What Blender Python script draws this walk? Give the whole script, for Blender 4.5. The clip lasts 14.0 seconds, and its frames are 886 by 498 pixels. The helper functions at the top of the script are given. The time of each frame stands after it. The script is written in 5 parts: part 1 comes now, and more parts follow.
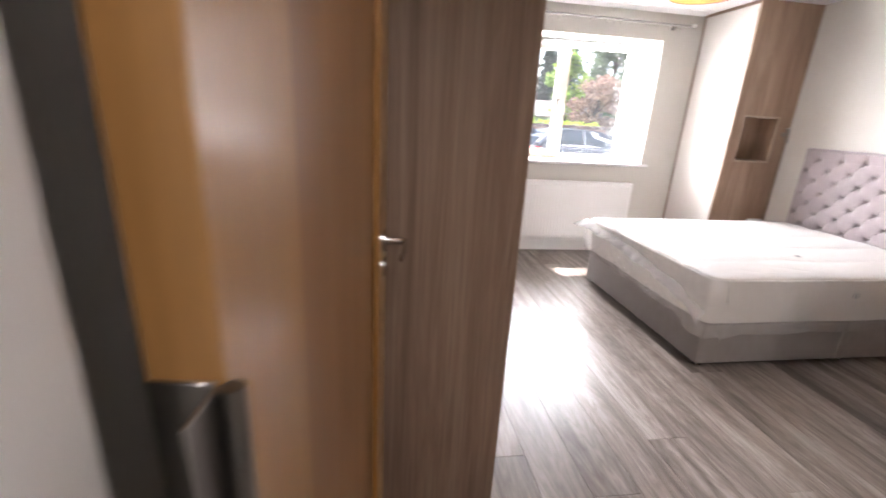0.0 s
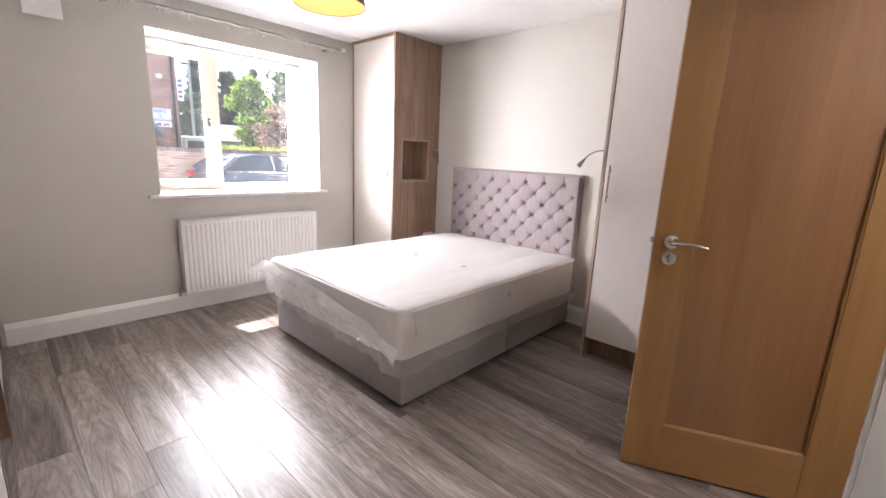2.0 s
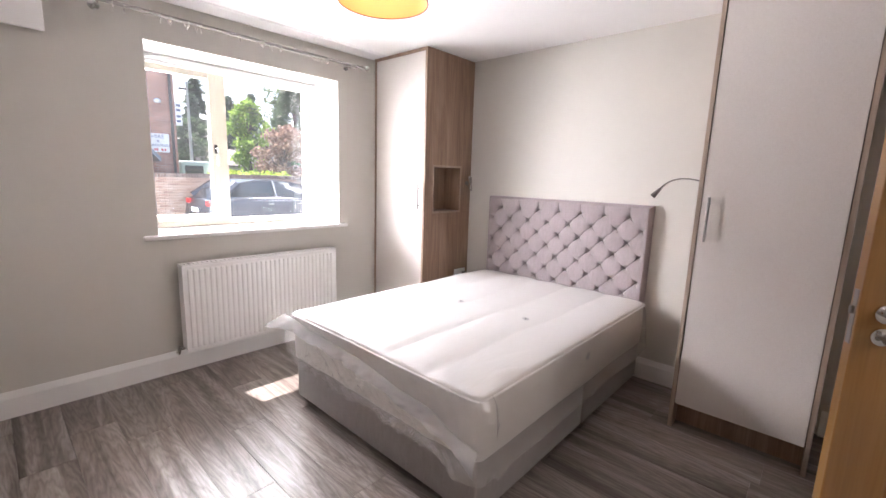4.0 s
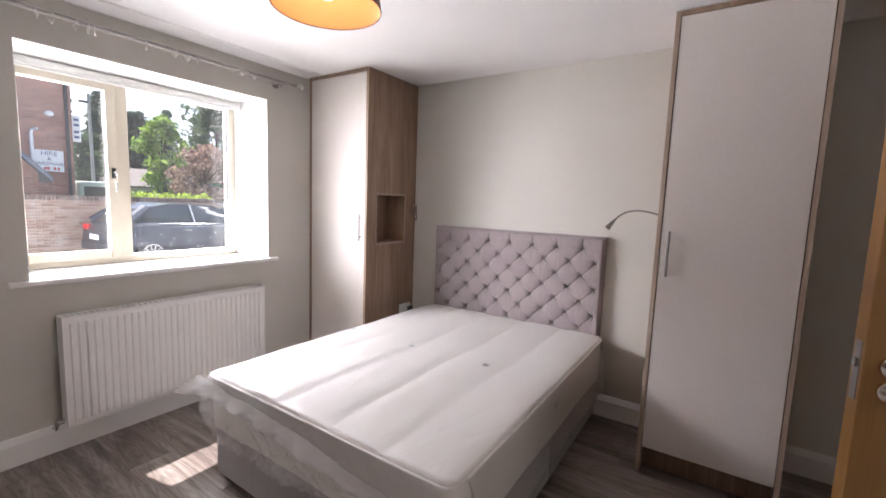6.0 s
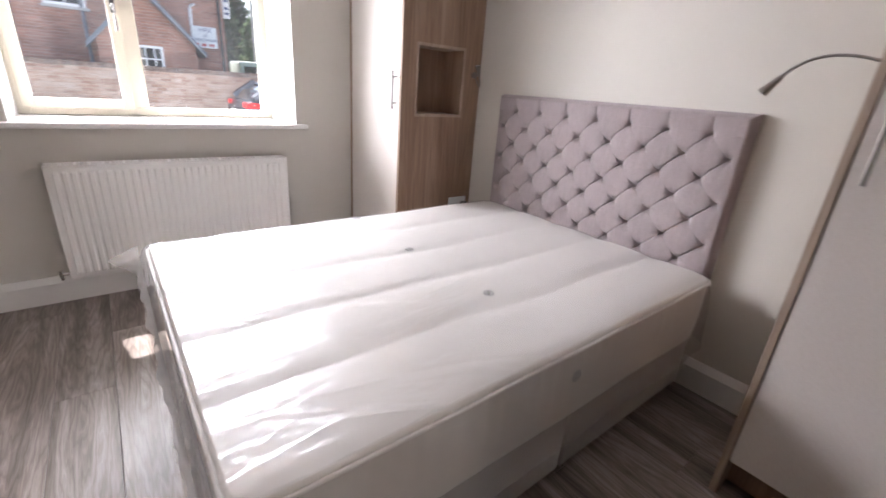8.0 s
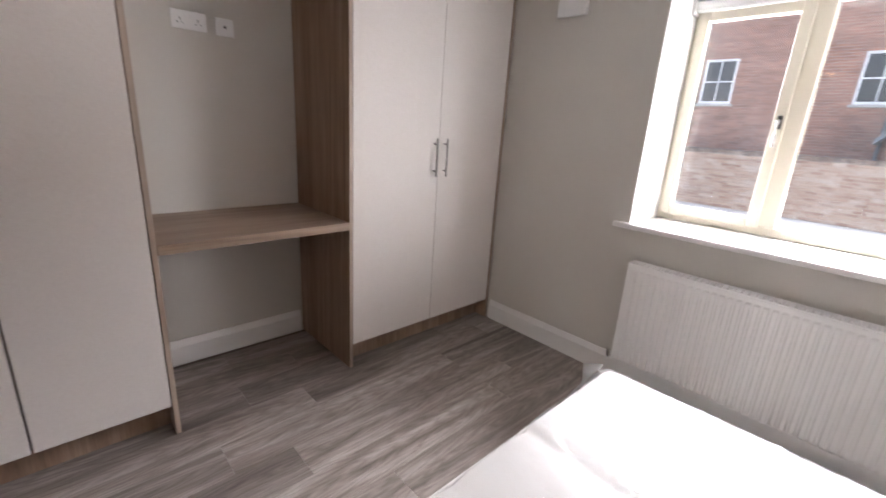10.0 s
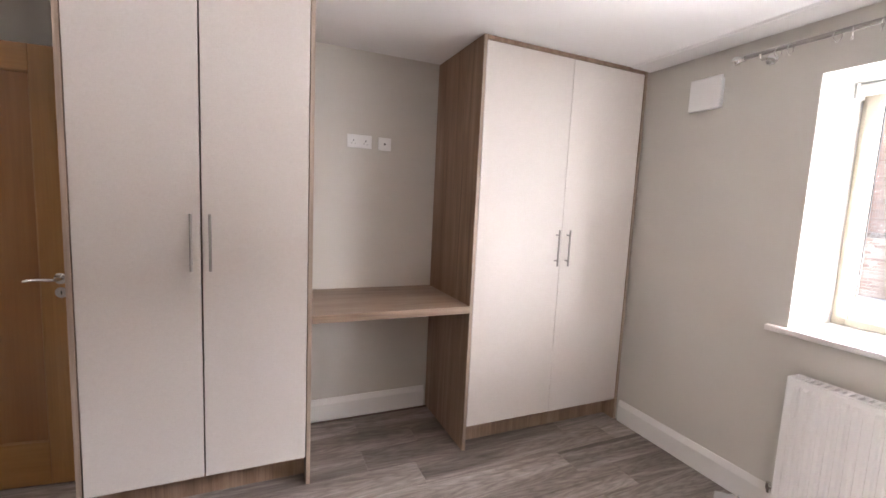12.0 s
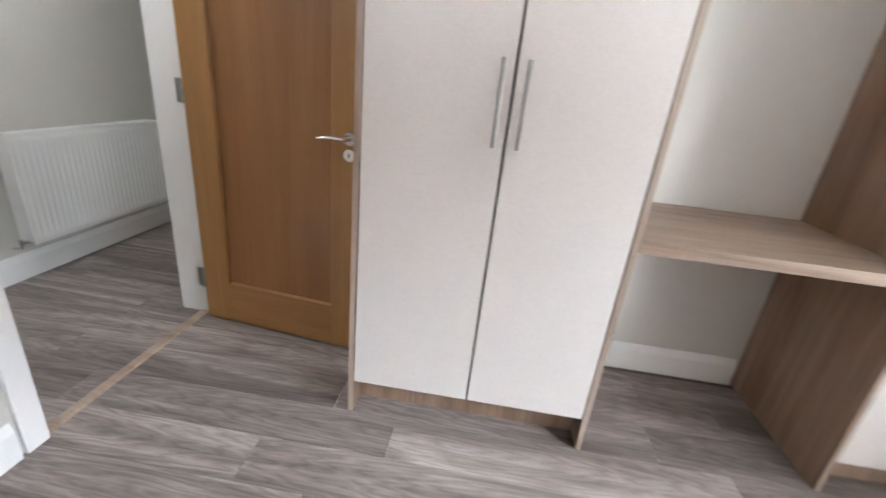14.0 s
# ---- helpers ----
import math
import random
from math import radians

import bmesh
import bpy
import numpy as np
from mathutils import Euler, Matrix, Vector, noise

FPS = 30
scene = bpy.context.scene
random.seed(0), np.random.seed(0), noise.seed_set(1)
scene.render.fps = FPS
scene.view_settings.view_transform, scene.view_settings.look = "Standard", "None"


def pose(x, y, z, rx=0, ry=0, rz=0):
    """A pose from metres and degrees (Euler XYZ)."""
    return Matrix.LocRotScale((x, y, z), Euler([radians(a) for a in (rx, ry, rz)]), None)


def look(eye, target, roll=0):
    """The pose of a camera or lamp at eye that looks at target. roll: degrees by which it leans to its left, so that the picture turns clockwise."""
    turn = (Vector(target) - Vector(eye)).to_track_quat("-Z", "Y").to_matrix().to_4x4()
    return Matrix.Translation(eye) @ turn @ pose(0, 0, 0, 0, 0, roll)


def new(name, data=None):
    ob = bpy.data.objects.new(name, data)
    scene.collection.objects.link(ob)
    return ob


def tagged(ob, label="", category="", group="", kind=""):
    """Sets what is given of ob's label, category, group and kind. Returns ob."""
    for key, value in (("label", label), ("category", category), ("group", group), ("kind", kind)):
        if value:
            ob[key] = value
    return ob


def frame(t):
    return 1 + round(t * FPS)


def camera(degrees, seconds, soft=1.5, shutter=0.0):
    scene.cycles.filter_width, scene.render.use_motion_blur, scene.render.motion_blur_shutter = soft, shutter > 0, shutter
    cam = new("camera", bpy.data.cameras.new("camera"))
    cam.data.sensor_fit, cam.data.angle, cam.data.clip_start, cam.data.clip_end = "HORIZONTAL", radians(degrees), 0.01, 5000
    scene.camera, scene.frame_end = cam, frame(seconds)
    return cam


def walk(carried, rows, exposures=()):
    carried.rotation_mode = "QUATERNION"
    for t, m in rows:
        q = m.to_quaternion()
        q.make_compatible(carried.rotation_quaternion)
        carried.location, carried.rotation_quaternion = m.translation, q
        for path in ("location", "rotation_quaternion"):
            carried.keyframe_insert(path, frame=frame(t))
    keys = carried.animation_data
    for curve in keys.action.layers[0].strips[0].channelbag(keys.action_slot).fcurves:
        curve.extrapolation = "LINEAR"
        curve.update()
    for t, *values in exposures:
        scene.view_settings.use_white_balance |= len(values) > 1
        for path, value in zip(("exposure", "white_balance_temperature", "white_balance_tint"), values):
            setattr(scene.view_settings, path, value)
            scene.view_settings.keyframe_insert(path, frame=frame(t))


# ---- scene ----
cam = camera(92.8, 14.0, shutter=0.3)
PATH = [
    (0, (-0.035, -0.091, 1.304), (0.265, 1.792, 0.7), 3.2),
    (0.5, (0.117, 0.047, 1.313), (0.906, 1.79, 0.73), 3.0),
    (1, (0.299, 0.178, 1.28), (1.429, 1.74, 0.746), 3.0),
    (1.5, (0.435, 0.256, 1.278), (1.787, 1.647, 0.79), 2.9),
    (2, (0.442, 0.31, 1.303), (1.875, 1.638, 0.872), 2.5),
    (2.5, (0.446, 0.391, 1.332), (1.833, 1.779, 0.946), 1.6),
    (5, (0.687, 1.112, 1.365), (2.28, 2.306, 1.168), 2.7),
    (5.5, (0.716, 1.113, 1.449), (2.37, 2.232, 1.344), 2.4),
    (6, (0.719, 1.151, 1.395), (2.376, 2.249, 1.173), 2.1),
    (6.5, (0.803, 1.126, 1.307), (2.398, 2.266, 0.91), 1.3),
    (7, (1.024, 1.095, 1.282), (2.529, 2.297, 0.744), 1.4),
    (7.5, (1.315, 1.117, 1.248), (2.704, 2.396, 0.587), 2.4),
    (8, (1.651, 1.199, 1.213), (2.828, 2.652, 0.501), 4.3),
    (8.5, (1.912, 1.338, 1.241), (2.531, 3.079, 0.475), 6.0),
    (9, (2.044, 1.501, 1.285), (1.81, 3.345, 0.546), 6.5),
    (11.5, (2.442, 1.725, 1.482), (0.616, 2.518, 1.297), 1.9),
    (12, (2.429, 1.715, 1.442), (0.609, 2.515, 1.223), 2.7),
    (12.5, (2.359, 1.715, 1.34), (0.561, 2.482, 0.919), 4.4),
    (13, (2.151, 1.665, 1.303), (0.375, 2.337, 0.674), 6.1),
    (13.5, (1.929, 1.558, 1.267), (0.092, 1.893, 0.55), 6.1),
    (14, (1.667, 1.449, 1.266), (-0.186, 1.29, 0.532), 6.2),
]
walk(cam, [(t, look(eye, target, roll)) for t, eye, target, roll in PATH],
     exposures=[(0, 2.1, 6450, 18), (0.5, 1.92, 6450, 18), (1.5, 1.84, 6450, 20), (2.5, 1.75, 6450, 20), (5, 1.38, 6450, 20), (5.5, 0.96, 6500, 20), (6, 1.05, 6450, 20), (7, 1.29, 6430, 20), (8, 1.22, 6400, 19), (9, 0.96, 6300, 17), (11.5, 1.72, 6600, 20), (12.5, 1.86, 6400, 17), (13.2, 2.03, 6080, 12), (14, 2.5, 5850, 9)])

# ---- light ----
SUN_DIR = Vector((-0.17, 1.0, 1.68)).normalized()
world = bpy.data.worlds.new("sky")
scene.world = world
world.use_nodes = True
_n = world.node_tree.nodes
_sky = _n.new("ShaderNodeTexSky")
_sky.sky_type = "NISHITA"
_sky.sun_disc = False
_sky.sun_elevation = math.asin(SUN_DIR.z)
_sky.sun_rotation = math.atan2(SUN_DIR.x, SUN_DIR.y)
_sky.dust_density = 2.5
_n["Background"].inputs["Strength"].default_value = 0.15
world.node_tree.links.new(_sky.outputs["Color"], _n["Background"].inputs["Color"])

sun_data = bpy.data.lights.new("sun", "SUN")
sun_data.energy, sun_data.angle, sun_data.color = 5.0, radians(0.5), (1.0, 0.96, 0.91)
sun = new("sun", sun_data)
sun.matrix_world = look((0, 0, 20), Vector((0, 0, 20)) - SUN_DIR)

# sky light that falls through the window opening
sky_data = bpy.data.lights.new("window_sky_light", "AREA")
sky_data.shape, sky_data.size, sky_data.size_y = "RECTANGLE", 9.0, 4.0
sky_data.energy, sky_data.color = 2900.0, (0.95, 0.975, 1.0)
sky_lamp = new("window_sky_light", sky_data)
sky_lamp.matrix_world = look((1.98, 10.6, 5.9), (1.98, 4.2, 1.4))

# added lamps outside, out of view, brightening the east wall and west wardrobes
for side_name, side_x, side_y, side_power in (("west_fill", -2.9, 8.8, 1500.0), ("east_fill", 9.0, 8.2, 850.0)):
    side_data = bpy.data.lights.new(side_name, "AREA")
    side_data.shape, side_data.size, side_data.size_y = "RECTANGLE", 6.0, 4.2
    side_data.energy, side_data.color = side_power, (0.96, 0.98, 1.0)
    side_lamp = new(side_name, side_data)
    side_lamp.matrix_world = look((side_x, side_y, 2.7), (1.98, 4.2, 1.45))

# unseen lamp added low outside, standing in for light thrown up by sunlit paving
pave_data = bpy.data.lights.new("paving_fill", "AREA")
pave_data.shape, pave_data.size, pave_data.size_y = "RECTANGLE", 6.0, 3.0
pave_data.energy, pave_data.color = 1150.0, (1.0, 0.985, 0.97)
pave_lamp = new("paving_fill", pave_data)
pave_lamp.matrix_world = look((1.98, 7.9, -0.22), (1.98, 7.0, 0.9))

# unseen lamp added under the hall ceiling to brighten jamb and hall wall
hall_data = bpy.data.lights.new("hall_fill", "AREA")
hall_data.shape, hall_data.size = "DISK", 0.35
hall_data.energy, hall_data.color = 3.0, (1.0, 0.96, 0.92)
hall_lamp = new("hall_fill", hall_data)
hall_lamp.matrix_world = look((0.1, -0.5, 2.34 - 0.03), (0.099, -0.5, 0.0))

# unseen lamp added in the adjoining shower room, brightening the bed through its open door
shower_data = bpy.data.lights.new("shower_room_fill", "AREA")
shower_data.shape, shower_data.size = "DISK", 0.35
shower_data.energy, shower_data.color = 7.5, (1.0, 0.94, 0.87)
shower_lamp = new("shower_room_fill", shower_data)
shower_lamp.matrix_world = look((2.15, -0.85, 2.34 - 0.03), (2.151, -0.75, 0.0))

# ---- helpers of this scene ----
XW, XE, YS, YN, H = -0.25, 3.60, 0.075, 4.005, 2.34
ORIGIN = {}


def thing(name, loc, label, category, group="", kind="", rz=0.0):
    ob = new(name)
    ob.empty_display_size = 0.1
    ob.matrix_basis = pose(loc[0], loc[1], loc[2], 0, 0, rz)
    ORIGIN[ob.name] = Vector(loc) if rz == 0.0 else None
    return tagged(ob, label, category, group, kind)


def mesh_of(bm, name, material, smooth=False, recalc=True):
    if recalc:
        bmesh.ops.recalc_face_normals(bm, faces=bm.faces)
    me = bpy.data.meshes.new(name)
    bm.to_mesh(me)
    bm.free()
    me.materials.append(material)
    if smooth:
        for p in me.polygons:
            p.use_smooth = True
        me.set_sharp_from_angle(angle=radians(38))
    return me


def part(name, bm, material, parent, label="", smooth=False, recalc=True):
    """One mesh under a thing or a part; built in world places, or in the thing's own places if it is turned."""
    org = ORIGIN[parent.name]
    if org is not None:
        bmesh.ops.translate(bm, verts=bm.verts, vec=-org)
    ob = new(name, mesh_of(bm, name, material, smooth, recalc))
    ob.parent = parent
    ORIGIN[ob.name] = org
    return tagged(ob, label)


def solid(name, bm, material, label, category, group="", kind="", smooth=False, base=None):
    """A thing that is one mesh."""
    if base is not None:
        bmesh.ops.translate(bm, verts=bm.verts, vec=-Vector(base))
    ob = new(name, mesh_of(bm, name, material, smooth))
    if base is not None:
        ob.location = base
    ORIGIN[ob.name] = Vector(base) if base is not None else Vector((0, 0, 0))
    return tagged(ob, label, category, group, kind)


def box(x0, x1, y0, y1, z0, z1, bevel=0.0, seg=1, bm=None):
    own = bmesh.new()
    vs = [own.verts.new(v) for v in ((x0, y0, z0), (x1, y0, z0), (x1, y1, z0), (x0, y1, z0),
                                     (x0, y0, z1), (x1, y0, z1), (x1, y1, z1), (x0, y1, z1))]
    for f in ((0, 3, 2, 1), (4, 5, 6, 7), (0, 1, 5, 4), (1, 2, 6, 5), (2, 3, 7, 6), (3, 0, 4, 7)):
        own.faces.new([vs[i] for i in f])
    if bevel:
        bmesh.ops.bevel(own, geom=list(own.edges), offset=bevel, segments=seg, affect="EDGES", profile=0.5)
    return add(bm, own)


def add(bm, own):
    if bm is None:
        return own
    tmp = bpy.data.meshes.new("tmp")
    own.to_mesh(tmp)
    own.free()
    bm.from_mesh(tmp)
    bpy.data.meshes.remove(tmp)
    return bm


def rod(a, b, r, n=16, r2=None, bm=None, cap=True):
    a, b = Vector(a), Vector(b)
    own = bmesh.new()
    m = Matrix.Translation((a + b) / 2) @ (b - a).to_track_quat("Z", "Y").to_matrix().to_4x4()
    bmesh.ops.create_cone(own, cap_ends=cap, segments=n, radius1=r, radius2=r if r2 is None else r2, depth=(b - a).length, matrix=m)
    return add(bm, own)


def ball(c, r, bm=None, u=16, v=10, squash=(1, 1, 1)):
    own = bmesh.new()
    bmesh.ops.create_uvsphere(own, u_segments=u, v_segments=v, radius=r, matrix=Matrix.Translation(c) @ Matrix.Diagonal((*squash, 1)))
    return add(bm, own)


def tube(points, r, n=10, bm=None, taper=None):
    """A round tube along a line of points."""
    own = bmesh.new()
    pts = [Vector(p) for p in points]
    rings = []
    for i, p in enumerate(pts):
        d = (pts[min(i + 1, len(pts) - 1)] - pts[max(i - 1, 0)]).normalized()
        q = d.to_track_quat("Z", "Y")
        rr = r if taper is None else taper(i / (len(pts) - 1)) * r
        rings.append([own.verts.new(p + q @ Vector((math.cos(k * math.tau / n) * rr, math.sin(k * math.tau / n) * rr, 0))) for k in range(n)])
    for a, b in zip(rings, rings[1:]):
        for k in range(n):
            own.faces.new((a[k], a[(k + 1) % n], b[(k + 1) % n], b[k]))
    own.faces.new(rings[0][::-1])
    own.faces.new(rings[-1])
    return add(bm, own)


def ring(c, axis, r, t, n=24, m=8, bm=None):
    own = bmesh.new()
    q = Vector(axis).to_track_quat("Z", "Y")
    loops = []
    for i in range(n):
        a = i * math.tau / n
        loops.append([own.verts.new(Vector(c) + q @ Vector(((r + t * math.cos(b)) * math.cos(a), (r + t * math.cos(b)) * math.sin(a), t * math.sin(b))))
                      for b in (k * math.tau / m for k in range(m))])
    for i in range(n):
        for k in range(m):
            own.faces.new((loops[i][k], loops[(i + 1) % n][k], loops[(i + 1) % n][(k + 1) % m], loops[i][(k + 1) % m]))
    return add(bm, own)


def extrude_profile(pts, axis, a, b, bm=None):
    """A closed outline swept along an axis. pts: pairs in the plane of the other two axes, in their order."""
    own = bmesh.new()
    order = {"x": (1, 2, 0), "y": (0, 2, 1), "z": (0, 1, 2)}[axis]
    ends = []
    for s in (a, b):
        vs = []
        for p in pts:
            co = [0.0, 0.0, 0.0]
            co[order[0]], co[order[1]], co[order[2]] = p[0], p[1], s
            vs.append(own.verts.new(co))
        ends.append(vs)
    k = len(pts)
    for i in range(k):
        own.faces.new((ends[0][i], ends[0][(i + 1) % k], ends[1][(i + 1) % k], ends[1][i]))
    own.faces.new(ends[0][::-1])
    own.faces.new(ends[1])
    return add(bm, own)


# ---- materials ----
def base_mat(name, rough=0.5, metal=0.0, colour=(0.8, 0.8, 0.8), spec=0.5):
    m = bpy.data.materials.new(name)
    m.use_nodes = True
    b = m.node_tree.nodes["Principled BSDF"]
    b.inputs["Base Color"].default_value = (*colour, 1)
    b.inputs["Roughness"].default_value = rough
    b.inputs["Metallic"].default_value = metal
    b.inputs["Specular IOR Level"].default_value = spec
    return m, m.node_tree, b


def coords(nt, scale, kind="Object", jitter=0.0):
    tc = nt.nodes.new("ShaderNodeTexCoord")
    mp = nt.nodes.new("ShaderNodeMapping")
    mp.inputs["Scale"].default_value = scale
    if kind == "World":
        geo = nt.nodes.new("ShaderNodeNewGeometry")
        nt.links.new(geo.outputs["Position"], mp.inputs["Vector"])
    else:
        nt.links.new(tc.outputs[kind], mp.inputs["Vector"])
    if jitter:
        info = nt.nodes.new("ShaderNodeObjectInfo")
        mul = nt.nodes.new("ShaderNodeVectorMath")
        mul.operation = "SCALE"
        mul.inputs[0].default_value = (jitter, jitter * 1.7, jitter * 0.6)
        nt.links.new(info.outputs["Random"], mul.inputs["Scale"])
        nt.links.new(mul.outputs["Vector"], mp.inputs["Location"])
    return mp.outputs["Vector"]


def noise_tex(nt, vec, scale=1.0, detail=4.0, rough=0.55, dist=0.0):
    t = nt.nodes.new("ShaderNodeTexNoise")
    t.inputs["Scale"].default_value, t.inputs["Detail"].default_value = scale, detail
    t.inputs["Roughness"].default_value, t.inputs["Distortion"].default_value = rough, dist
    nt.links.new(vec, t.inputs["Vector"])
    return t.outputs["Fac"]


def ramp(nt, fac, stops):
    r = nt.nodes.new("ShaderNodeValToRGB")
    e = r.color_ramp.elements
    while len(e) < len(stops):
        e.new(0.5)
    for k, (p, c) in zip(e, stops):
        k.position, k.color = p, (*c, 1) if len(c) == 3 else c
    nt.links.new(fac, r.inputs["Fac"])
    return r.outputs["Color"]


def mixc(nt, a, b, fac, mode="MIX"):
    m = nt.nodes.new("ShaderNodeMix")
    m.data_type, m.blend_type = "RGBA", mode
    for sock, v in ((m.inputs[0], fac), (m.inputs[6], a), (m.inputs[7], b)):
        if hasattr(v, "links"):
            nt.links.new(v, sock)
        elif isinstance(v, (int, float)):
            sock.default_value = v
        else:
            sock.default_value = (*v, 1)
    return m.outputs[2]


def bump(nt, b, height, strength, distance=0.002):
    n = nt.nodes.new("ShaderNodeBump")
    n.inputs["Strength"].default_value, n.inputs["Distance"].default_value = strength, distance
    nt.links.new(height, n.inputs["Height"])
    nt.links.new(n.outputs["Normal"], b.inputs["Normal"])


def rough_var(nt, b, fac, lo, hi):
    r = nt.nodes.new("ShaderNodeMapRange")
    r.inputs["To Min"].default_value, r.inputs["To Max"].default_value = lo, hi
    nt.links.new(fac, r.inputs["Value"])
    nt.links.new(r.outputs["Result"], b.inputs["Roughness"])


def paint(name, colour, rough=0.6, var=0.06, grain=0.15, scale=1.0):
    m, nt, b = base_mat(name, rough, 0, colour)
    v = coords(nt, (1, 1, 1), "World")
    big = noise_tex(nt, v, 1.7 * scale, 3)
    fine = noise_tex(nt, v, 260 * scale, 3)
    dark = tuple(c * (1 - var) for c in colour)
    lite = tuple(min(1, c * (1 + var * 0.5)) for c in colour)
    nt.links.new(ramp(nt, big, [(0.3, dark), (0.7, lite)]), b.inputs["Base Color"])
    bump(nt, b, fine, grain, 0.0008)
    rough_var(nt, b, big, rough - 0.05, rough + 0.05)
    return m


def wood(name, dark, mid, lite, axis, rough=0.45, jitter=0.0, fine=1.0, kind="Object", spread=(0.3, 0.5, 0.72), spec=0.5, plank_var=0.0, knots=0.0, contrast=0.55, coat=0.0, streak=0.07):
    m, nt, b = base_mat(name, rough, 0, mid, spec)
    sc = {"x": ((0.7, 9, 9), (3, 120, 120)), "y": ((9, 0.7, 9), (120, 3, 120)), "z": ((9, 9, 0.7), (120, 120, 3))}[axis]
    broad = noise_tex(nt, coords(nt, sc[0], kind, jitter), 1.0 * fine, 5, 0.6, 1.2)
    grain = noise_tex(nt, coords(nt, sc[1], kind, jitter), 1.0 * fine, 4, 0.65)
    col = ramp(nt, broad, [(spread[0], dark), (spread[1], mid), (spread[2], lite)])
    g = ramp(nt, grain, [(0.35, (0.62, 0.6, 0.58)), (0.6, (1, 1, 1))])
    col = mixc(nt, col, g, contrast, "MULTIPLY")
    if knots:
        # cathedral figure: long ovals round a heart that lies elsewhere in each board
        info = nt.nodes.new("ShaderNodeObjectInfo")
        tc = nt.nodes.new("ShaderNodeTexCoord")
        shift = nt.nodes.new("ShaderNodeCombineXYZ")
        mr = nt.nodes.new("ShaderNodeMapRange")
        mr.inputs["To Min"].default_value, mr.inputs["To Max"].default_value = -1.25, 0.05
        nt.links.new(info.outputs["Random"], mr.inputs["Value"])
        nt.links.new(mr.outputs["Result"], shift.inputs["Y"])
        shift.inputs["X"].default_value = -0.085
        add = nt.nodes.new("ShaderNodeVectorMath")
        nt.links.new(tc.outputs["Object"], add.inputs[0])
        nt.links.new(shift.outputs[0], add.inputs[1])
        mul = nt.nodes.new("ShaderNodeVectorMath")
        mul.operation = "MULTIPLY"
        mul.inputs[1].default_value = (12, 1.5, 12)
        nt.links.new(add.outputs[0], mul.inputs[0])
        w = nt.nodes.new("ShaderNodeTexWave")
        w.wave_type, w.rings_direction = "RINGS", "SPHERICAL"
        w.inputs["Scale"].default_value, w.inputs["Distortion"].default_value, w.inputs["Detail"].default_value = 1.5, 11.0, 3.0
        w.inputs["Detail Scale"].default_value = 1.8
        nt.links.new(info.outputs["Random"], w.inputs["Phase Offset"])
        nt.links.new(mul.outputs[0], w.inputs["Vector"])
        k = ramp(nt, w.outputs["Fac"], [(0.0, (0.6, 0.58, 0.56)), (0.3, (0.95, 0.95, 0.95)), (0.75, (1, 1, 1)), (1.0, (1.3, 1.3, 1.3))])
        col = mixc(nt, col, k, knots, "MULTIPLY")
    if plank_var:
        info = nt.nodes.new("ShaderNodeObjectInfo")
        pv = ramp(nt, info.outputs["Random"], [(0.0, (1 - plank_var,) * 3), (1.0, (1 + plank_var * 0.6,) * 3)])
        col = mixc(nt, col, pv, 1.0, "MULTIPLY")
    nt.links.new(col, b.inputs["Base Color"])
    rough_var(nt, b, grain, rough - streak, rough + streak)
    bump(nt, b, grain, 0.07, 0.0006)
    b.inputs["Coat Weight"].default_value = coat
    b.inputs["Coat Roughness"].default_value = 0.2
    return m


WALL = paint("greige_wall_paint", (0.575, 0.553, 0.505), 0.62, 0.04)
CEIL = paint("white_ceiling_paint", (0.79, 0.785, 0.78), 0.75, 0.03)
TRIM = paint("white_satin_trim", (0.80, 0.79, 0.77), 0.35, 0.03, 0.08)
REVEAL = paint("white_reveal_paint", (0.82, 0.82, 0.80), 0.6, 0.03)
RADW = paint("radiator_enamel", (0.80, 0.795, 0.78), 0.3, 0.02, 0.05)
PVC = paint("cream_window_frame", (0.62, 0.57, 0.47), 0.35, 0.04, 0.06)
WHITEPL = paint("white_plastic", (0.80, 0.80, 0.79), 0.35, 0.02, 0.04)
FLOORW = wood("grey_oak_laminate", (0.13, 0.105, 0.092), (0.245, 0.208, 0.185), (0.37, 0.328, 0.298), "y", 0.33, 7.0, 1.0, "World", spec=0.24, plank_var=0.2, knots=0.48, contrast=0.3, spread=(0.32, 0.5, 0.66), streak=0.02)
CABW = wood("light_oak_laminate", (0.215, 0.135, 0.09), (0.315, 0.212, 0.147), (0.41, 0.296, 0.216), "z", 0.5, 0.0, 1.0, "World")
DESKW = wood("light_oak_worktop", (0.22, 0.15, 0.105), (0.33, 0.24, 0.175), (0.43, 0.33, 0.25), "y", 0.42, 0.0, 1.0, "World")
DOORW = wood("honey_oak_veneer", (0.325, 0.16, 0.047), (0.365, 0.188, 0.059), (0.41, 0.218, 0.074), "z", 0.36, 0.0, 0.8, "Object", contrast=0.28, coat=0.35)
DOORR = wood("honey_oak_rail", (0.325, 0.16, 0.047), (0.365, 0.188, 0.059), (0.41, 0.218, 0.074), "x", 0.36, 0.0, 0.8, "Object", contrast=0.28, coat=0.35)
STEEL = base_mat("brushed_steel", 0.3, 1.0, (0.31, 0.295, 0.28))[0]
GOOSE = base_mat("dark_brushed_steel", 0.3, 1.0, (0.25, 0.235, 0.22))[0]
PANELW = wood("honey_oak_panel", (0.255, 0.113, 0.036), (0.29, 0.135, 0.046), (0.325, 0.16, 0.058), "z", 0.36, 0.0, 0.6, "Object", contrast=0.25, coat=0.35)
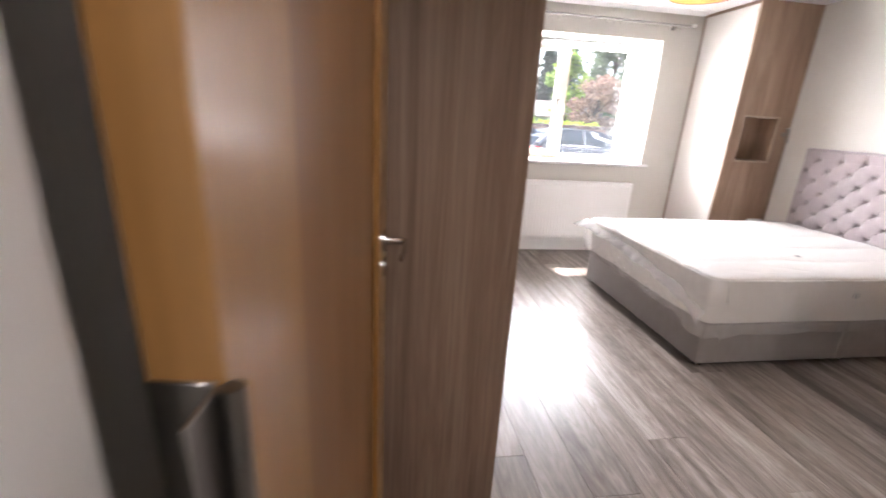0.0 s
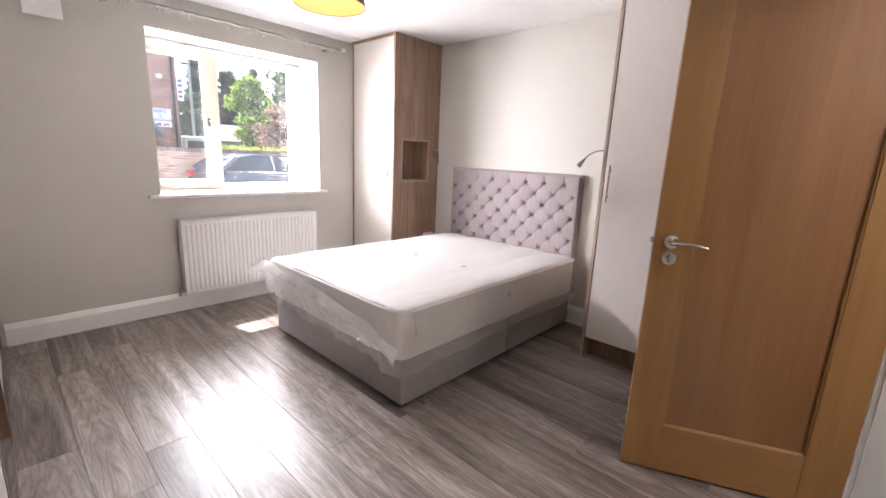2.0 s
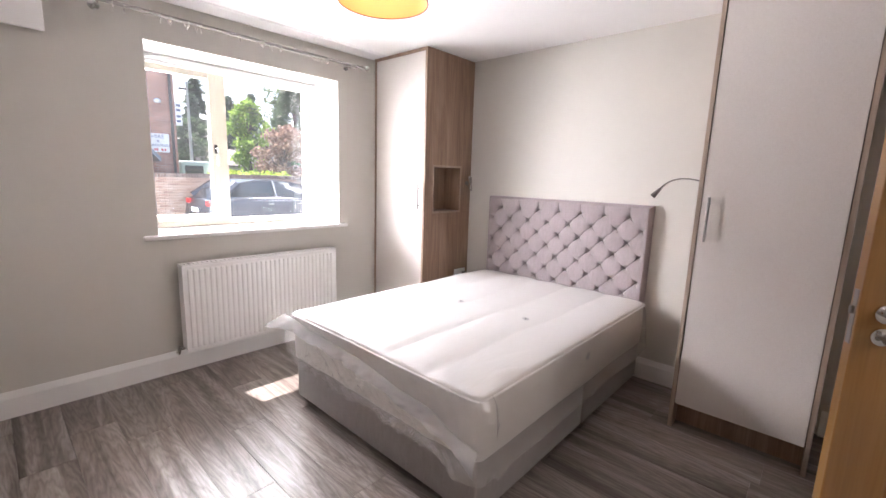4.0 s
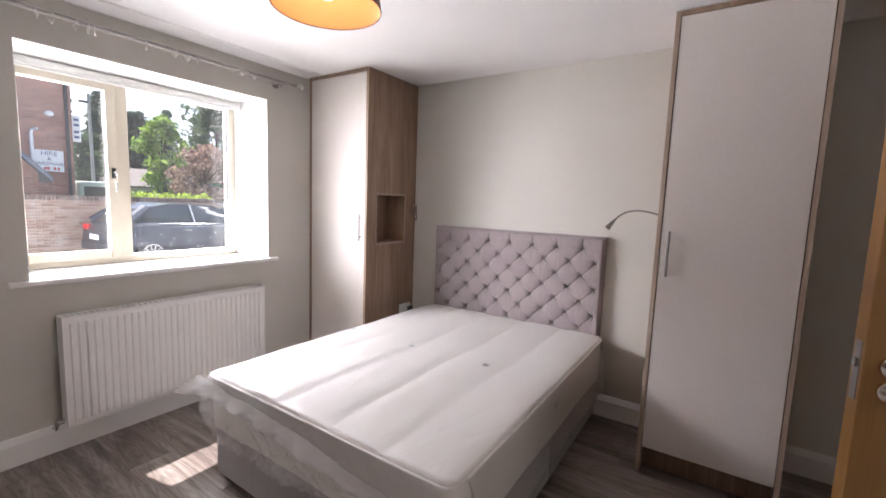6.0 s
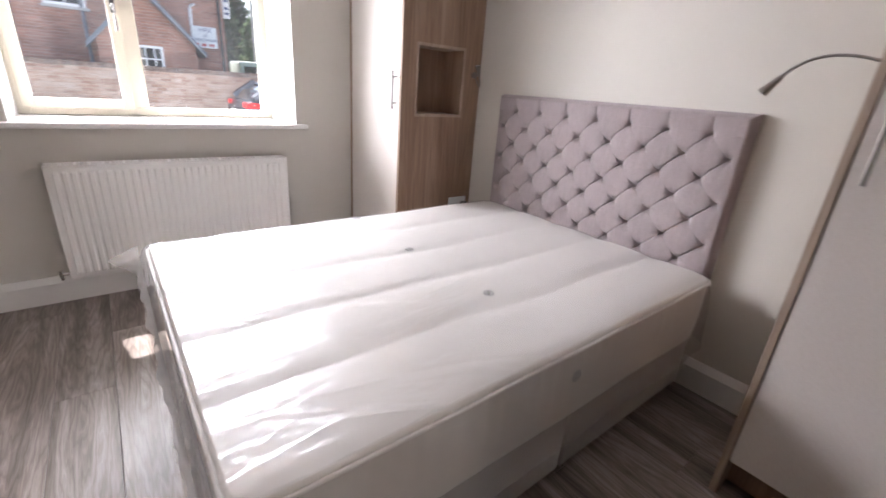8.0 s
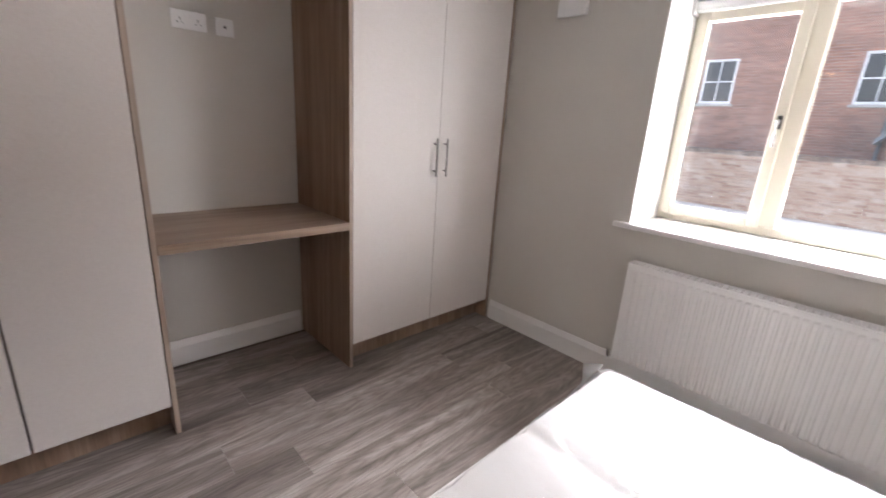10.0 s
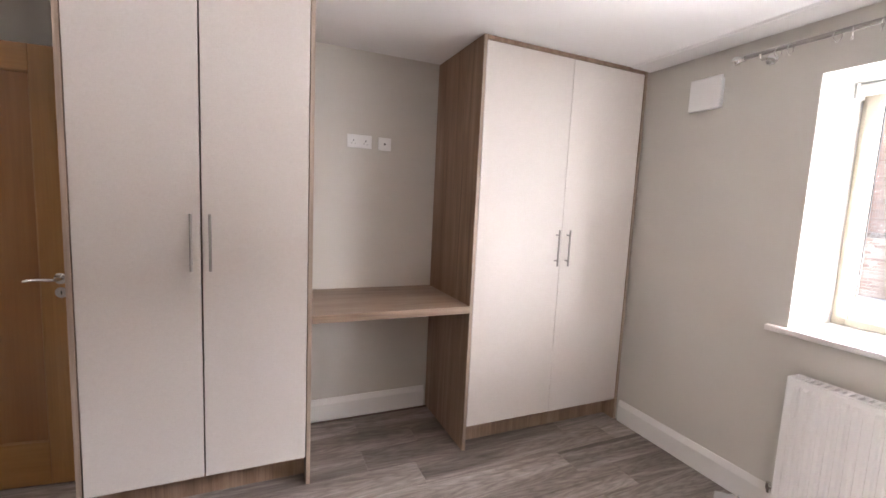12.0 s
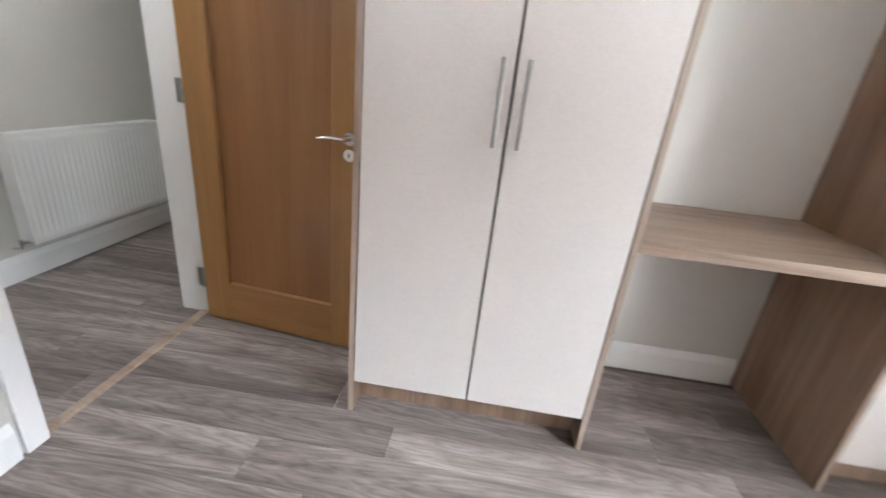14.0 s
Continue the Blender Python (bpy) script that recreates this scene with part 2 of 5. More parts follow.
CABEDGE = wood("pale_oak_edging", (0.33, 0.245, 0.185), (0.42, 0.33, 0.26), (0.50, 0.40, 0.32), "z", 0.5, 0.0, 1.0, "World")
CHROME = base_mat("satin_chrome", 0.16, 1.0, (0.72, 0.71, 0.69))[0]
DARK = base_mat("dark_plastic", 0.4, 0, (0.02, 0.02, 0.02))[0]
# dark brown board; the shade in door gaps is put into its colour
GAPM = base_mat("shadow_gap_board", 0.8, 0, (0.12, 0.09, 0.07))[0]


def linen_door(name):
    m, nt, b = base_mat(name, 0.55, 0, (0.6, 0.55, 0.5), 0.35)
    a = noise_tex(nt, coords(nt, (90, 90, 900), "World"), 1, 3)
    c = noise_tex(nt, coords(nt, (700, 700, 60), "World"), 1, 3)
    big = noise_tex(nt, coords(nt, (1.2, 1.2, 1.2), "World"), 1, 3)
    col = ramp(nt, big, [(0.3, (0.68, 0.635, 0.60)), (0.7, (0.72, 0.68, 0.645))])
    col = mixc(nt, col, ramp(nt, a, [(0.35, (0.90, 0.89, 0.88)), (0.6, (1, 1, 1))]), 0.8, "MULTIPLY")
    col = mixc(nt, col, ramp(nt, c, [(0.35, (0.93, 0.92, 0.91)), (0.6, (1, 1, 1))]), 0.8, "MULTIPLY")
    nt.links.new(col, b.inputs["Base Color"])
    bump(nt, b, a, 0.1, 0.0004)
    return m


CREAM = linen_door("cashmere_laminate")


def fabric(name, dark, lite, rough=0.9, scale=420.0, sheen=0.4):
    m, nt, b = base_mat(name, rough, 0, lite, 0.2)
    v = coords(nt, (1, 1, 1), "World")
    weave = noise_tex(nt, v, scale, 3, 0.7)
    slub = noise_tex(nt, coords(nt, (60, 60, 14), "World"), 1, 4, 0.6)
    col = mixc(nt, ramp(nt, weave, [(0.3, dark), (0.65, lite)]), ramp(nt, slub, [(0.3, (0.85, 0.84, 0.84)), (0.7, (1, 1, 1))]), 0.8, "MULTIPLY")
    nt.links.new(col, b.inputs["Base Color"])
    b.inputs["Sheen Weight"].default_value = sheen
    b.inputs["Sheen Roughness"].default_value = 0.4
    bump(nt, b, weave, 0.35, 0.0015)
    return m


HEADF = fabric("mauve_grey_chenille", (0.26, 0.22, 0.225), (0.405, 0.35, 0.358))
DIVANF = fabric("taupe_grey_divan_fabric", (0.23, 0.205, 0.195), (0.33, 0.30, 0.285))
TICK = paint("white_mattress_ticking", (0.645, 0.625, 0.60), 0.7, 0.03, 0.2)
BORDER = paint("beige_mattress_border", (0.70, 0.66, 0.61), 0.7, 0.08, 0.3)
SHADEF = fabric("brown_shade_fabric", (0.15, 0.095, 0.07), (0.22, 0.145, 0.11), 0.8, 500, 0.2)


def film_mat(name, cloud):
    m, nt, b = base_mat(name, 0.3, 0, (0.92, 0.91, 0.90))
    n1 = noise_tex(nt, coords(nt, (2.5, 9, 7), "World"), 1, 3, 0.5, 1.2)
    n2 = noise_tex(nt, coords(nt, (24, 30, 26), "World"), 1, 3, 0.5, 0.6)
    mixn = nt.nodes.new("ShaderNodeMath")
    mixn.operation = "MULTIPLY_ADD"
    mixn.inputs[1].default_value = 0.12
    nt.links.new(n2, mixn.inputs[0])
    nt.links.new(n1, mixn.inputs[2])
    bn = nt.nodes.new("ShaderNodeBump")
    bn.inputs["Strength"].default_value, bn.inputs["Distance"].default_value = 0.3, 0.03
    nt.links.new(mixn.outputs[0], bn.inputs["Height"])
    gl = nt.nodes.new("ShaderNodeBsdfGlossy")
    gl.inputs["Roughness"].default_value = 0.24
    gl.inputs["Color"].default_value = (0.8, 0.81, 0.83, 1)
    nt.links.new(bn.outputs[0], gl.inputs["Normal"])
    tr = nt.nodes.new("ShaderNodeBsdfTransparent")
    haze = nt.nodes.new("ShaderNodeMixShader")
    haze.inputs[0].default_value = cloud
    nt.links.new(tr.outputs[0], haze.inputs[1])
    nt.links.new(b.outputs[0], haze.inputs[2])
    mx = nt.nodes.new("ShaderNodeMixShader")
    mx.inputs[0].default_value = 0.12
    nt.links.new(haze.outputs[0], mx.inputs[1])
    nt.links.new(gl.outputs[0], mx.inputs[2])
    nt.links.new(mx.outputs[0], nt.nodes["Material Output"].inputs["Surface"])
    return m


FILM = film_mat("clear_polythene", 0.12)
SKIRT = film_mat("slack_polythene", 0.2)
FOLDED = film_mat("folded_polythene", 0.34)


def glass_mat(name, tint=(0.97, 0.985, 0.98)):
    m = bpy.data.materials.new(name)
    m.use_nodes = True
    nt = m.node_tree
    nt.nodes.remove(nt.nodes["Principled BSDF"])
    tr = nt.nodes.new("ShaderNodeBsdfTransparent")
    tr.inputs["Color"].default_value = (*tint, 1)
    gl = nt.nodes.new("ShaderNodeBsdfGlossy")
    gl.inputs["Roughness"].default_value = 0.01
    fr = nt.nodes.new("ShaderNodeFresnel")
    fr.inputs["IOR"].default_value = 1.45
    mx = nt.nodes.new("ShaderNodeMixShader")
    nt.links.new(fr.outputs[0], mx.inputs[0])
    nt.links.new(tr.outputs[0], mx.inputs[1])
    nt.links.new(gl.outputs[0], mx.inputs[2])
    # uneven pale haze mixed into the glass to wash out the view
    veil = nt.nodes.new("ShaderNodeBsdfTranslucent")
    veil.inputs["Color"].default_value = (0.9, 0.92, 0.95, 1)
    film = nt.nodes.new("ShaderNodeMixShader")
    veil_noise = noise_tex(nt, coords(nt, (3, 3, 1.2), "World"), 1.5, 4, 0.6)
    lay = nt.nodes.new("ShaderNodeMapRange")
    lay.inputs["From Min"].default_value, lay.inputs["From Max"].default_value = 0.3, 0.7
    lay.inputs["To Min"].default_value, lay.inputs["To Max"].default_value = 0.001, 0.004
    nt.links.new(veil_noise, lay.inputs["Value"])
    nt.links.new(lay.outputs["Result"], film.inputs[0])
    nt.links.new(mx.outputs[0], film.inputs[1])
    nt.links.new(veil.outputs[0], film.inputs[2])
    nt.links.new(film.outputs[0], nt.nodes["Material Output"].inputs["Surface"])
    return m


GLASS = glass_mat("window_glass")


def glow(name, colour, strength):
    m, nt, b = base_mat(name, 0.4, 0, colour)
    b.inputs["Emission Color"].default_value = (*colour, 1)
    b.inputs["Emission Strength"].default_value = strength
    return m


BULB = glow("warm_bulb", (1.0, 0.78, 0.45), 9.0)
SHADEIN = base_mat("cream_shade_lining", 0.6, 0, (0.80, 0.44, 0.23))[0]


def brick_mat(name, c1, c2, mortar, plane="xz", scale=1.0):
    m, nt, b = base_mat(name, 0.85, 0, c1)
    geo = nt.nodes.new("ShaderNodeNewGeometry")
    sep = nt.nodes.new("ShaderNodeSeparateXYZ")
    com = nt.nodes.new("ShaderNodeCombineXYZ")
    nt.links.new(geo.outputs["Position"], sep.inputs[0])
    nt.links.new(sep.outputs["X" if plane == "xz" else "Y"], com.inputs[0])
    nt.links.new(sep.outputs["Z"], com.inputs[1])
    t = nt.nodes.new("ShaderNodeTexBrick")
    t.inputs["Scale"].default_value = scale
    t.inputs["Brick Width"].default_value, t.inputs["Row Height"].default_value = 0.225, 0.075
    t.inputs["Mortar Size"].default_value, t.inputs["Bias"].default_value = 0.005, 0.0
    t.inputs["Color1"].default_value, t.inputs["Color2"].default_value, t.inputs["Mortar"].default_value = (*c1, 1), (*c2, 1), (*mortar, 1)
    nt.links.new(com.outputs[0], t.inputs["Vector"])
    big = noise_tex(nt, coords(nt, (1, 1, 2.5), "World"), 1.3, 6, 0.7)
    spots = noise_tex(nt, coords(nt, (1, 1, 1), "World"), 9, 5, 0.7)
    col = mixc(nt, t.outputs["Color"], ramp(nt, big, [(0.3, (0.6, 0.58, 0.58)), (0.65, (1.1, 1.08, 1.06))]), 0.9, "MULTIPLY")
    col = mixc(nt, col, (0.5, 0.47, 0.43), ramp(nt, spots, [(0.62, (0, 0, 0)), (0.72, (0.35, 0.35, 0.35))]))
    nt.links.new(col, b.inputs["Base Color"])
    bump(nt, b, t.outputs["Fac"], -0.5, 0.01)
    return m


BRICK = brick_mat("weathered_red_brick", (0.42, 0.21, 0.15), (0.31, 0.16, 0.115), (0.40, 0.34, 0.30))
BRICKY = brick_mat("weathered_red_brick_side", (0.42, 0.21, 0.15), (0.31, 0.16, 0.115), (0.40, 0.34, 0.30), "yz")
MORTAR = paint("lime_mortar", (0.36, 0.32, 0.275), 0.9, 0.2, 0.4, 2.0)


def single_brick(name, tones):
    """Weathered clay that differs from brick to brick."""
    m, nt, b = base_mat(name, 0.88, 0, tones[1])
    info = nt.nodes.new("ShaderNodeObjectInfo")
    geo = nt.nodes.new("ShaderNodeNewGeometry")
    mx = nt.nodes.new("ShaderNodeMath")
    mx.operation = "ADD"
    wrap = nt.nodes.new("ShaderNodeMath")
    wrap.operation = "FRACT"
    nt.links.new(info.outputs["Random"], mx.inputs[0])
    nt.links.new(geo.outputs["Random Per Island"], mx.inputs[1])
    nt.links.new(mx.outputs[0], wrap.inputs[0])
    col = ramp(nt, wrap.outputs[0], list(zip((0.0, 0.35, 0.7, 1.0), tones)))
    lime = noise_tex(nt, coords(nt, (1, 1, 2), "World"), 3.0, 6, 0.7)
    col = mixc(nt, col, (0.5, 0.46, 0.41), ramp(nt, lime, [(0.5, (0, 0, 0)), (0.7, (0.45, 0.45, 0.45))]))
    grit = noise_tex(nt, coords(nt, (1, 1, 1), "World"), 40, 5, 0.7)
    col = mixc(nt, col, ramp(nt, grit, [(0.3, (0.72, 0.7, 0.7)), (0.65, (1.08, 1.08, 1.08))]), 0.8, "MULTIPLY")
    nt.links.new(col, b.inputs["Base Color"])
    bump(nt, b, grit, 0.4, 0.006)
    return m


OLDBRICK = single_brick("old_boundary_brick", ((0.26, 0.165, 0.125), (0.33, 0.215, 0.165), (0.38, 0.27, 0.21), (0.42, 0.33, 0.27)))
COPEBRICK = single_brick("dark_coping_brick", ((0.10, 0.07, 0.06), (0.14, 0.095, 0.075), (0.18, 0.12, 0.095), (0.22, 0.16, 0.13)))
SLATE = paint("grey_slate", (0.16, 0.18, 0.21), 0.55, 0.25, 0.3, 3.0)
ASPH = paint("asphalt", (0.10, 0.10, 0.10), 0.85, 0.2, 0.4)
CONC = paint("pale_concrete", (0.48, 0.47, 0.45), 0.8, 0.15, 0.3)
GRASS = paint("grass", (0.07, 0.12, 0.03), 0.9, 0.4, 0.4)
RENDERW = paint("exterior_render", (0.6, 0.58, 0.54), 0.8, 0.08, 0.3)


def leaf_mat(name, dark, lite):
    m, nt, b = base_mat(name, 0.6, 0, lite)
    g = nt.nodes.new("ShaderNodeNewGeometry")
    nt.links.new(ramp(nt, g.outputs["Random Per Island"], [(0.0, dark), (1.0, lite)]), b.inputs["Base Color"])
    tl = nt.nodes.new("ShaderNodeBsdfTranslucent")
    nt.links.new(ramp(nt, g.outputs["Random Per Island"], [(0.0, tuple(c * 1.3 for c in dark)), (1.0, tuple(min(1, c * 1.3) for c in lite))]), tl.inputs["Color"])
    mx = nt.nodes.new("ShaderNodeMixShader")
    mx.inputs[0].default_value = 0.5
    nt.links.new(b.outputs[0], mx.inputs[1])
    nt.links.new(tl.outputs[0], mx.inputs[2])
    nt.links.new(mx.outputs[0], nt.nodes["Material Output"].inputs["Surface"])
    return m


PINE = leaf_mat("conifer_needles", (0.05, 0.08, 0.055), (0.13, 0.17, 0.11))
LEAFG = leaf_mat("fresh_green_leaves", (0.12, 0.21, 0.035), (0.32, 0.45, 0.10))
LEAFP = leaf_mat("copper_purple_leaves", (0.14, 0.085, 0.07), (0.38, 0.27, 0.20))
LEAFD = leaf_mat("deep_green_leaves", (0.05, 0.085, 0.04), (0.12, 0.17, 0.09))
BARK = wood("bark", (0.03, 0.022, 0.016), (0.06, 0.045, 0.035), (0.1, 0.08, 0.06), "z", 0.9)
CARP = base_mat("charcoal_car_paint", 0.22, 0.35, (0.045, 0.05, 0.06))[0]
CARG = base_mat("dark_car_glass", 0.05, 0, (0.02, 0.025, 0.03))[0]
RUBBER = base_mat("tyre_rubber", 0.8, 0, (0.02, 0.02, 0.02))[0]
REDL = base_mat("red_lens", 0.15, 0, (0.55, 0.02, 0.02))[0]
WHITEM = paint("white_sign_board", (0.80, 0.80, 0.80), 0.5, 0.03, 0.05)
BLUEINK = base_mat("blue_grey_ink", 0.5, 0, (0.10, 0.13, 0.22))[0]
REDINK = base_mat("red_ink", 0.5, 0, (0.55, 0.06, 0.06))[0]

# ---- the shell of the room ----
def setting(name, bm, material, label, category, smooth=False):
    return solid(name, bm, material, label, category, kind="structure", smooth=smooth)


WX0, WX1, WZ0, WZ1 = 1.304, 2.632, 0.902, 2.09      # window opening
WALLT = 0.45
b = box(XW - 0.12, WX0, YN, YN + WALLT, -0.02, H + 0.2)
box(WX1, XE + 0.12, YN, YN + WALLT, -0.02, H + 0.2, bm=b)
box(WX0, WX1, YN, YN + WALLT, -0.02, WZ0, bm=b)
box(WX0, WX1, YN, YN + WALLT, WZ1, H + 0.2, bm=b)
setting("wall_north", b, WALL, "greige painted window wall with deep reveal", "wall")
setting("wall_east", box(XE, XE + 0.12, -1.8, YN, -0.02, H + 0.2), WALL, "greige painted wall behind the bed", "wall")
setting("wall_west", box(XW - 0.12, XW, YS, YN, -0.02, H + 0.2), WALL, "greige painted wall behind the fitted wardrobes", "wall")
D0, D1, DZ = -0.155, 0.708, 2.05     # hall doorway
E0, E1 = 1.775, 2.57                 # second doorway
YT = YS - 0.135
b = box(-1.75, D0 - 0.03, YT, YS, -0.02, H + 0.2)
box(D1 + 0.03, E0 - 0.03, YT, YS, -0.02, H + 0.2, bm=b)
box(E1 + 0.03, XE, YT, YS, -0.02, H + 0.2, bm=b)
box(D0 - 0.03, D1 + 0.03, YT, YS, DZ + 0.03, H + 0.2, bm=b)
box(E0 - 0.03, E1 + 0.03, YT, YS, DZ + 0.03, H + 0.2, bm=b)
setting("wall_south", b, WALL, "greige painted wall with two doorways", "wall")
setting("wall_hall", box(-1.75, 1.5, -1.17, -1.05, -0.02, H + 0.2), WALL, "greige painted hall wall with radiator", "wall")
b = box(-1.87, -1.75, -1.17, YT, -0.02, H + 0.2)
setting("wall_hall_end", b, WALL, "greige painted wall at the end of the hall", "wall")
b = box(1.5, 1.6, -1.17, YT, -0.02, H + 0.2)
setting("wall_hall_partition", b, WALL, "greige painted partition beside the hall", "wall")
setting("wall_shower_room", box(1.6, XE, -1.8, -1.7, -0.02, H + 0.2), WALL, "plain wall closing the adjoining room", "wall")
setting("ceiling", box(-1.87, XE + 0.12, -1.8, YN + WALLT, H, H + 0.15), CEIL, "smooth white painted ceiling", "ceiling")
b = extrude_profile([(YN - 0.165, H), (YN - 0.158, H - 0.012), (YN - 0.03, H - 0.014), (YN - 0.001, H - 0.016), (YN - 0.001, H)], "x", 0.37, 2.99)
setting("trim_ceiling_strip", b, CEIL, "shallow white plaster strip along the ceiling edge", "trim")

floor = setting("floor", box(-1.87, XE + 0.12, -1.8, YN + 0.01, -0.12, -0.009), GAPM, "grey oak laminate plank floor", "floor")


def baseboard(x0, y0, x1, y1, nx, ny, h=0.145, t=0.018):
    """A board from one corner to the other along a wall; (nx, ny) points into the room."""
    own = bmesh.new()
    prof = ((0, 0), (t, 0), (t, h - 0.035), (t * 0.75, h - 0.022), (t * 0.45, h - 0.006), (t * 0.35, h), (0, h))
    ends = [[own.verts.new((px + nx * d, py + ny * d, z)) for d, z in prof] for px, py in ((x0, y0), (x1, y1))]
    k = len(prof)
    for i in range(k):
        own.faces.new((ends[0][i], ends[0][(i + 1) % k], ends[1][(i + 1) % k], ends[1][i]))
    own.faces.new(ends[0][::-1])
    own.faces.new(ends[1])
    return setting("baseboard", own, TRIM, "white moulded skirting board", "baseboard")


baseboard(0.385, YN, 2.985, YN, 0, -1)
baseboard(XE, 1.45, XE, 3.345, -1, 0)
baseboard(XE, YS, XE, 0.80, -1, 0)
baseboard(XW, 1.962, XW, 2.788, 1, 0)
baseboard(D1 + 0.1, YS, E0 - 0.1, YS, 0, 1)
baseboard(E1 + 0.1, YS, XE - 0.02, YS, 0, 1)
baseboard(-1.75, -1.05, 1.5, -1.05, 0, 1)
baseboard(-1.75, YT, D0 - 0.1, YT, 0, -1)


def doorway(name, x0, x1, room_left=True):
    """White lining and architraves round an opening in the south wall."""
    ob = thing(name, ((x0 + x1) / 2, YS, 0), "white painted door lining and architrave", "door frame", kind="structure")
    for nm, a, c in (("jamb", x0 - 0.03, x0), ("jamb", x1, x1 + 0.03)):
        part(nm, box(a, c, YT - 0.004, YS + 0.003, 0, DZ + 0.03, 0.002), TRIM, ob)
    part("head", box(x0, x1, YT - 0.004, YS + 0.003, DZ, DZ + 0.03, 0.002), TRIM, ob)
    for nm, a, c in (("architrave", x0 - 0.085, x0 - 0.012), ("architrave", x1 + 0.012, x1 + 0.085)):
        if a > x0 or room_left:
            part(nm, box(a, c, YS + 0.003, YS + 0.019, 0, DZ + 0.085, 0.004, 2), TRIM, ob)
        part(nm, box(a, c, YT - 0.02, YT - 0.004, 0, DZ + 0.085, 0.004, 2), TRIM, ob)
    lo = x0 - 0.012 if room_left else XW + 0.002
    part("architrave", box(lo, x1 + 0.012, YS + 0.003, YS + 0.019, DZ + 0.012, DZ + 0.085, 0.004, 2), TRIM, ob)
    return ob


doorway("door_frame_1", D0, D1, False)
doorway("door_frame_2", E0, E1, True)
solid("threshold_strip", extrude_profile([(YS - 0.045, 0.0), (YS - 0.04, 0.006), (YS - 0.03, 0.008), (YS - 0.012, 0.008), (YS - 0.002, 0.006), (YS + 0.003, 0.0)], "x", D0 + 0.001, D1 - 0.001),
      DESKW, "light oak threshold strip across the doorway", "threshold strip", kind="structure", base=((D0 + D1) / 2, YS - 0.02, 0))

# ---- oak doors ----
def oak_door(name, hinge, rz, width, label, flip, thumb):
    """Shaker door: local x from the hinge to the free edge, y across the leaf, z up. The side y = 0 faces the room or bathroom."""
    ob = thing(name, (hinge[0], hinge[1], 0.008), label, "door", rz=rz)
    ORIGIN[ob.name] = None
    hgt, t, st = 2.03, 0.04, 0.14
    part("stile", box(0, st, 0, t, 0, hgt, 0.0015), DOORW, ob)
    part("stile", box(width - st, width, 0, t, 0, hgt, 0.0015), DOORW, ob)
    part("rail", box(st + 0.0004, width - st - 0.0004, 0, t, 0, 0.215, 0.0015), DOORR, ob)
    part("rail", box(st + 0.0004, width - st - 0.0004, 0, t, hgt - 0.115, hgt, 0.0015), DOORR, ob)
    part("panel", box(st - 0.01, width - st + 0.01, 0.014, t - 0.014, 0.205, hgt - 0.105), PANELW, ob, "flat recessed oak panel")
    za, zb, xa, xb = 0.215, hgt - 0.115, st, width - st
    for ya, yb in ((0.003, 0.014), (t - 0.014, t - 0.003)):
        for a, c, d, e in ((xa, xa + 0.006, za, zb), (xb - 0.006, xb, za, zb), (xa + 0.006, xb - 0.006, za, za + 0.006), (xa + 0.006, xb - 0.006, zb - 0.006, zb)):
            part("bead", box(a, c, ya, yb, d, e, 0.002), DOORW, ob)
    for z in (0.22, 1.0 if thumb else 1.11, 1.8):
        hb = box(-0.003, 0.0, 0.004, t - 0.002, z - 0.05, z + 0.05, 0.0005)
        rod((-0.004, -0.006 if flip else t + 0.006, z - 0.05), (-0.004, -0.006 if flip else t + 0.006, z + 0.05), 0.006, 12, bm=hb)
        if flip and not thumb:
            box(-0.036, -0.004, 0.0, 0.003, z - 0.05, z + 0.05, 0.0005, bm=hb)
        part("hinge", hb, STEEL, ob, smooth=True)
    lx, lz = width - 0.06, 1.005
    latch = box(width - 0.0005, width + 0.002, 0.009, t - 0.009, lz - 0.1, lz + 0.06, 0.001)
    box(width, width + 0.011, 0.014, t - 0.014, lz - 0.012, lz + 0.012, 0.003, 2, bm=latch)
    part("latch_plate", latch, STEEL, ob, "steel latch plate with bolt")
    for side in (0, 1):
        s, y0 = (-1, 0.0) if side == 0 else (1, t)
        rose = rod((lx, y0, lz), (lx, y0 + s * 0.009, lz), 0.026, 28)
        rose = part("rose", rose, CHROME, ob, "satin chrome lever rose", smooth=True)
        pts = [(lx, y0 + s * 0.006, lz), (lx, y0 + s * 0.045, lz), (lx - 0.006, y0 + s * 0.052, lz), (lx - 0.02, y0 + s * 0.056, lz + 0.001),
               (lx - 0.05, y0 + s * 0.057, lz + 0.003), (lx - 0.085, y0 + s * 0.055, lz + 0.001), (lx - 0.118, y0 + s * 0.05, lz - 0.006)]
        part("lever", tube(pts, 0.0085, 12, taper=lambda f: 1.1 - 0.45 * f), CHROME, rose, smooth=True)
        key = rod((lx, y0, lz - 0.066), (lx, y0 + s * 0.008, lz - 0.066), 0.025, 28)
        key = part("escutcheon", key, CHROME, ob, "satin chrome lock rose", smooth=True)
        if thumb:
            tb = rod((lx, y0 + s * 0.008, lz - 0.066), (lx, y0 + s * 0.02, lz - 0.066), 0.009, 16)
            box(lx - 0.003, lx + 0.003, min(y0 + s * 0.018, y0 + s * 0.034), max(y0 + s * 0.018, y0 + s * 0.034), lz - 0.08, lz - 0.052, 0.001, bm=tb)
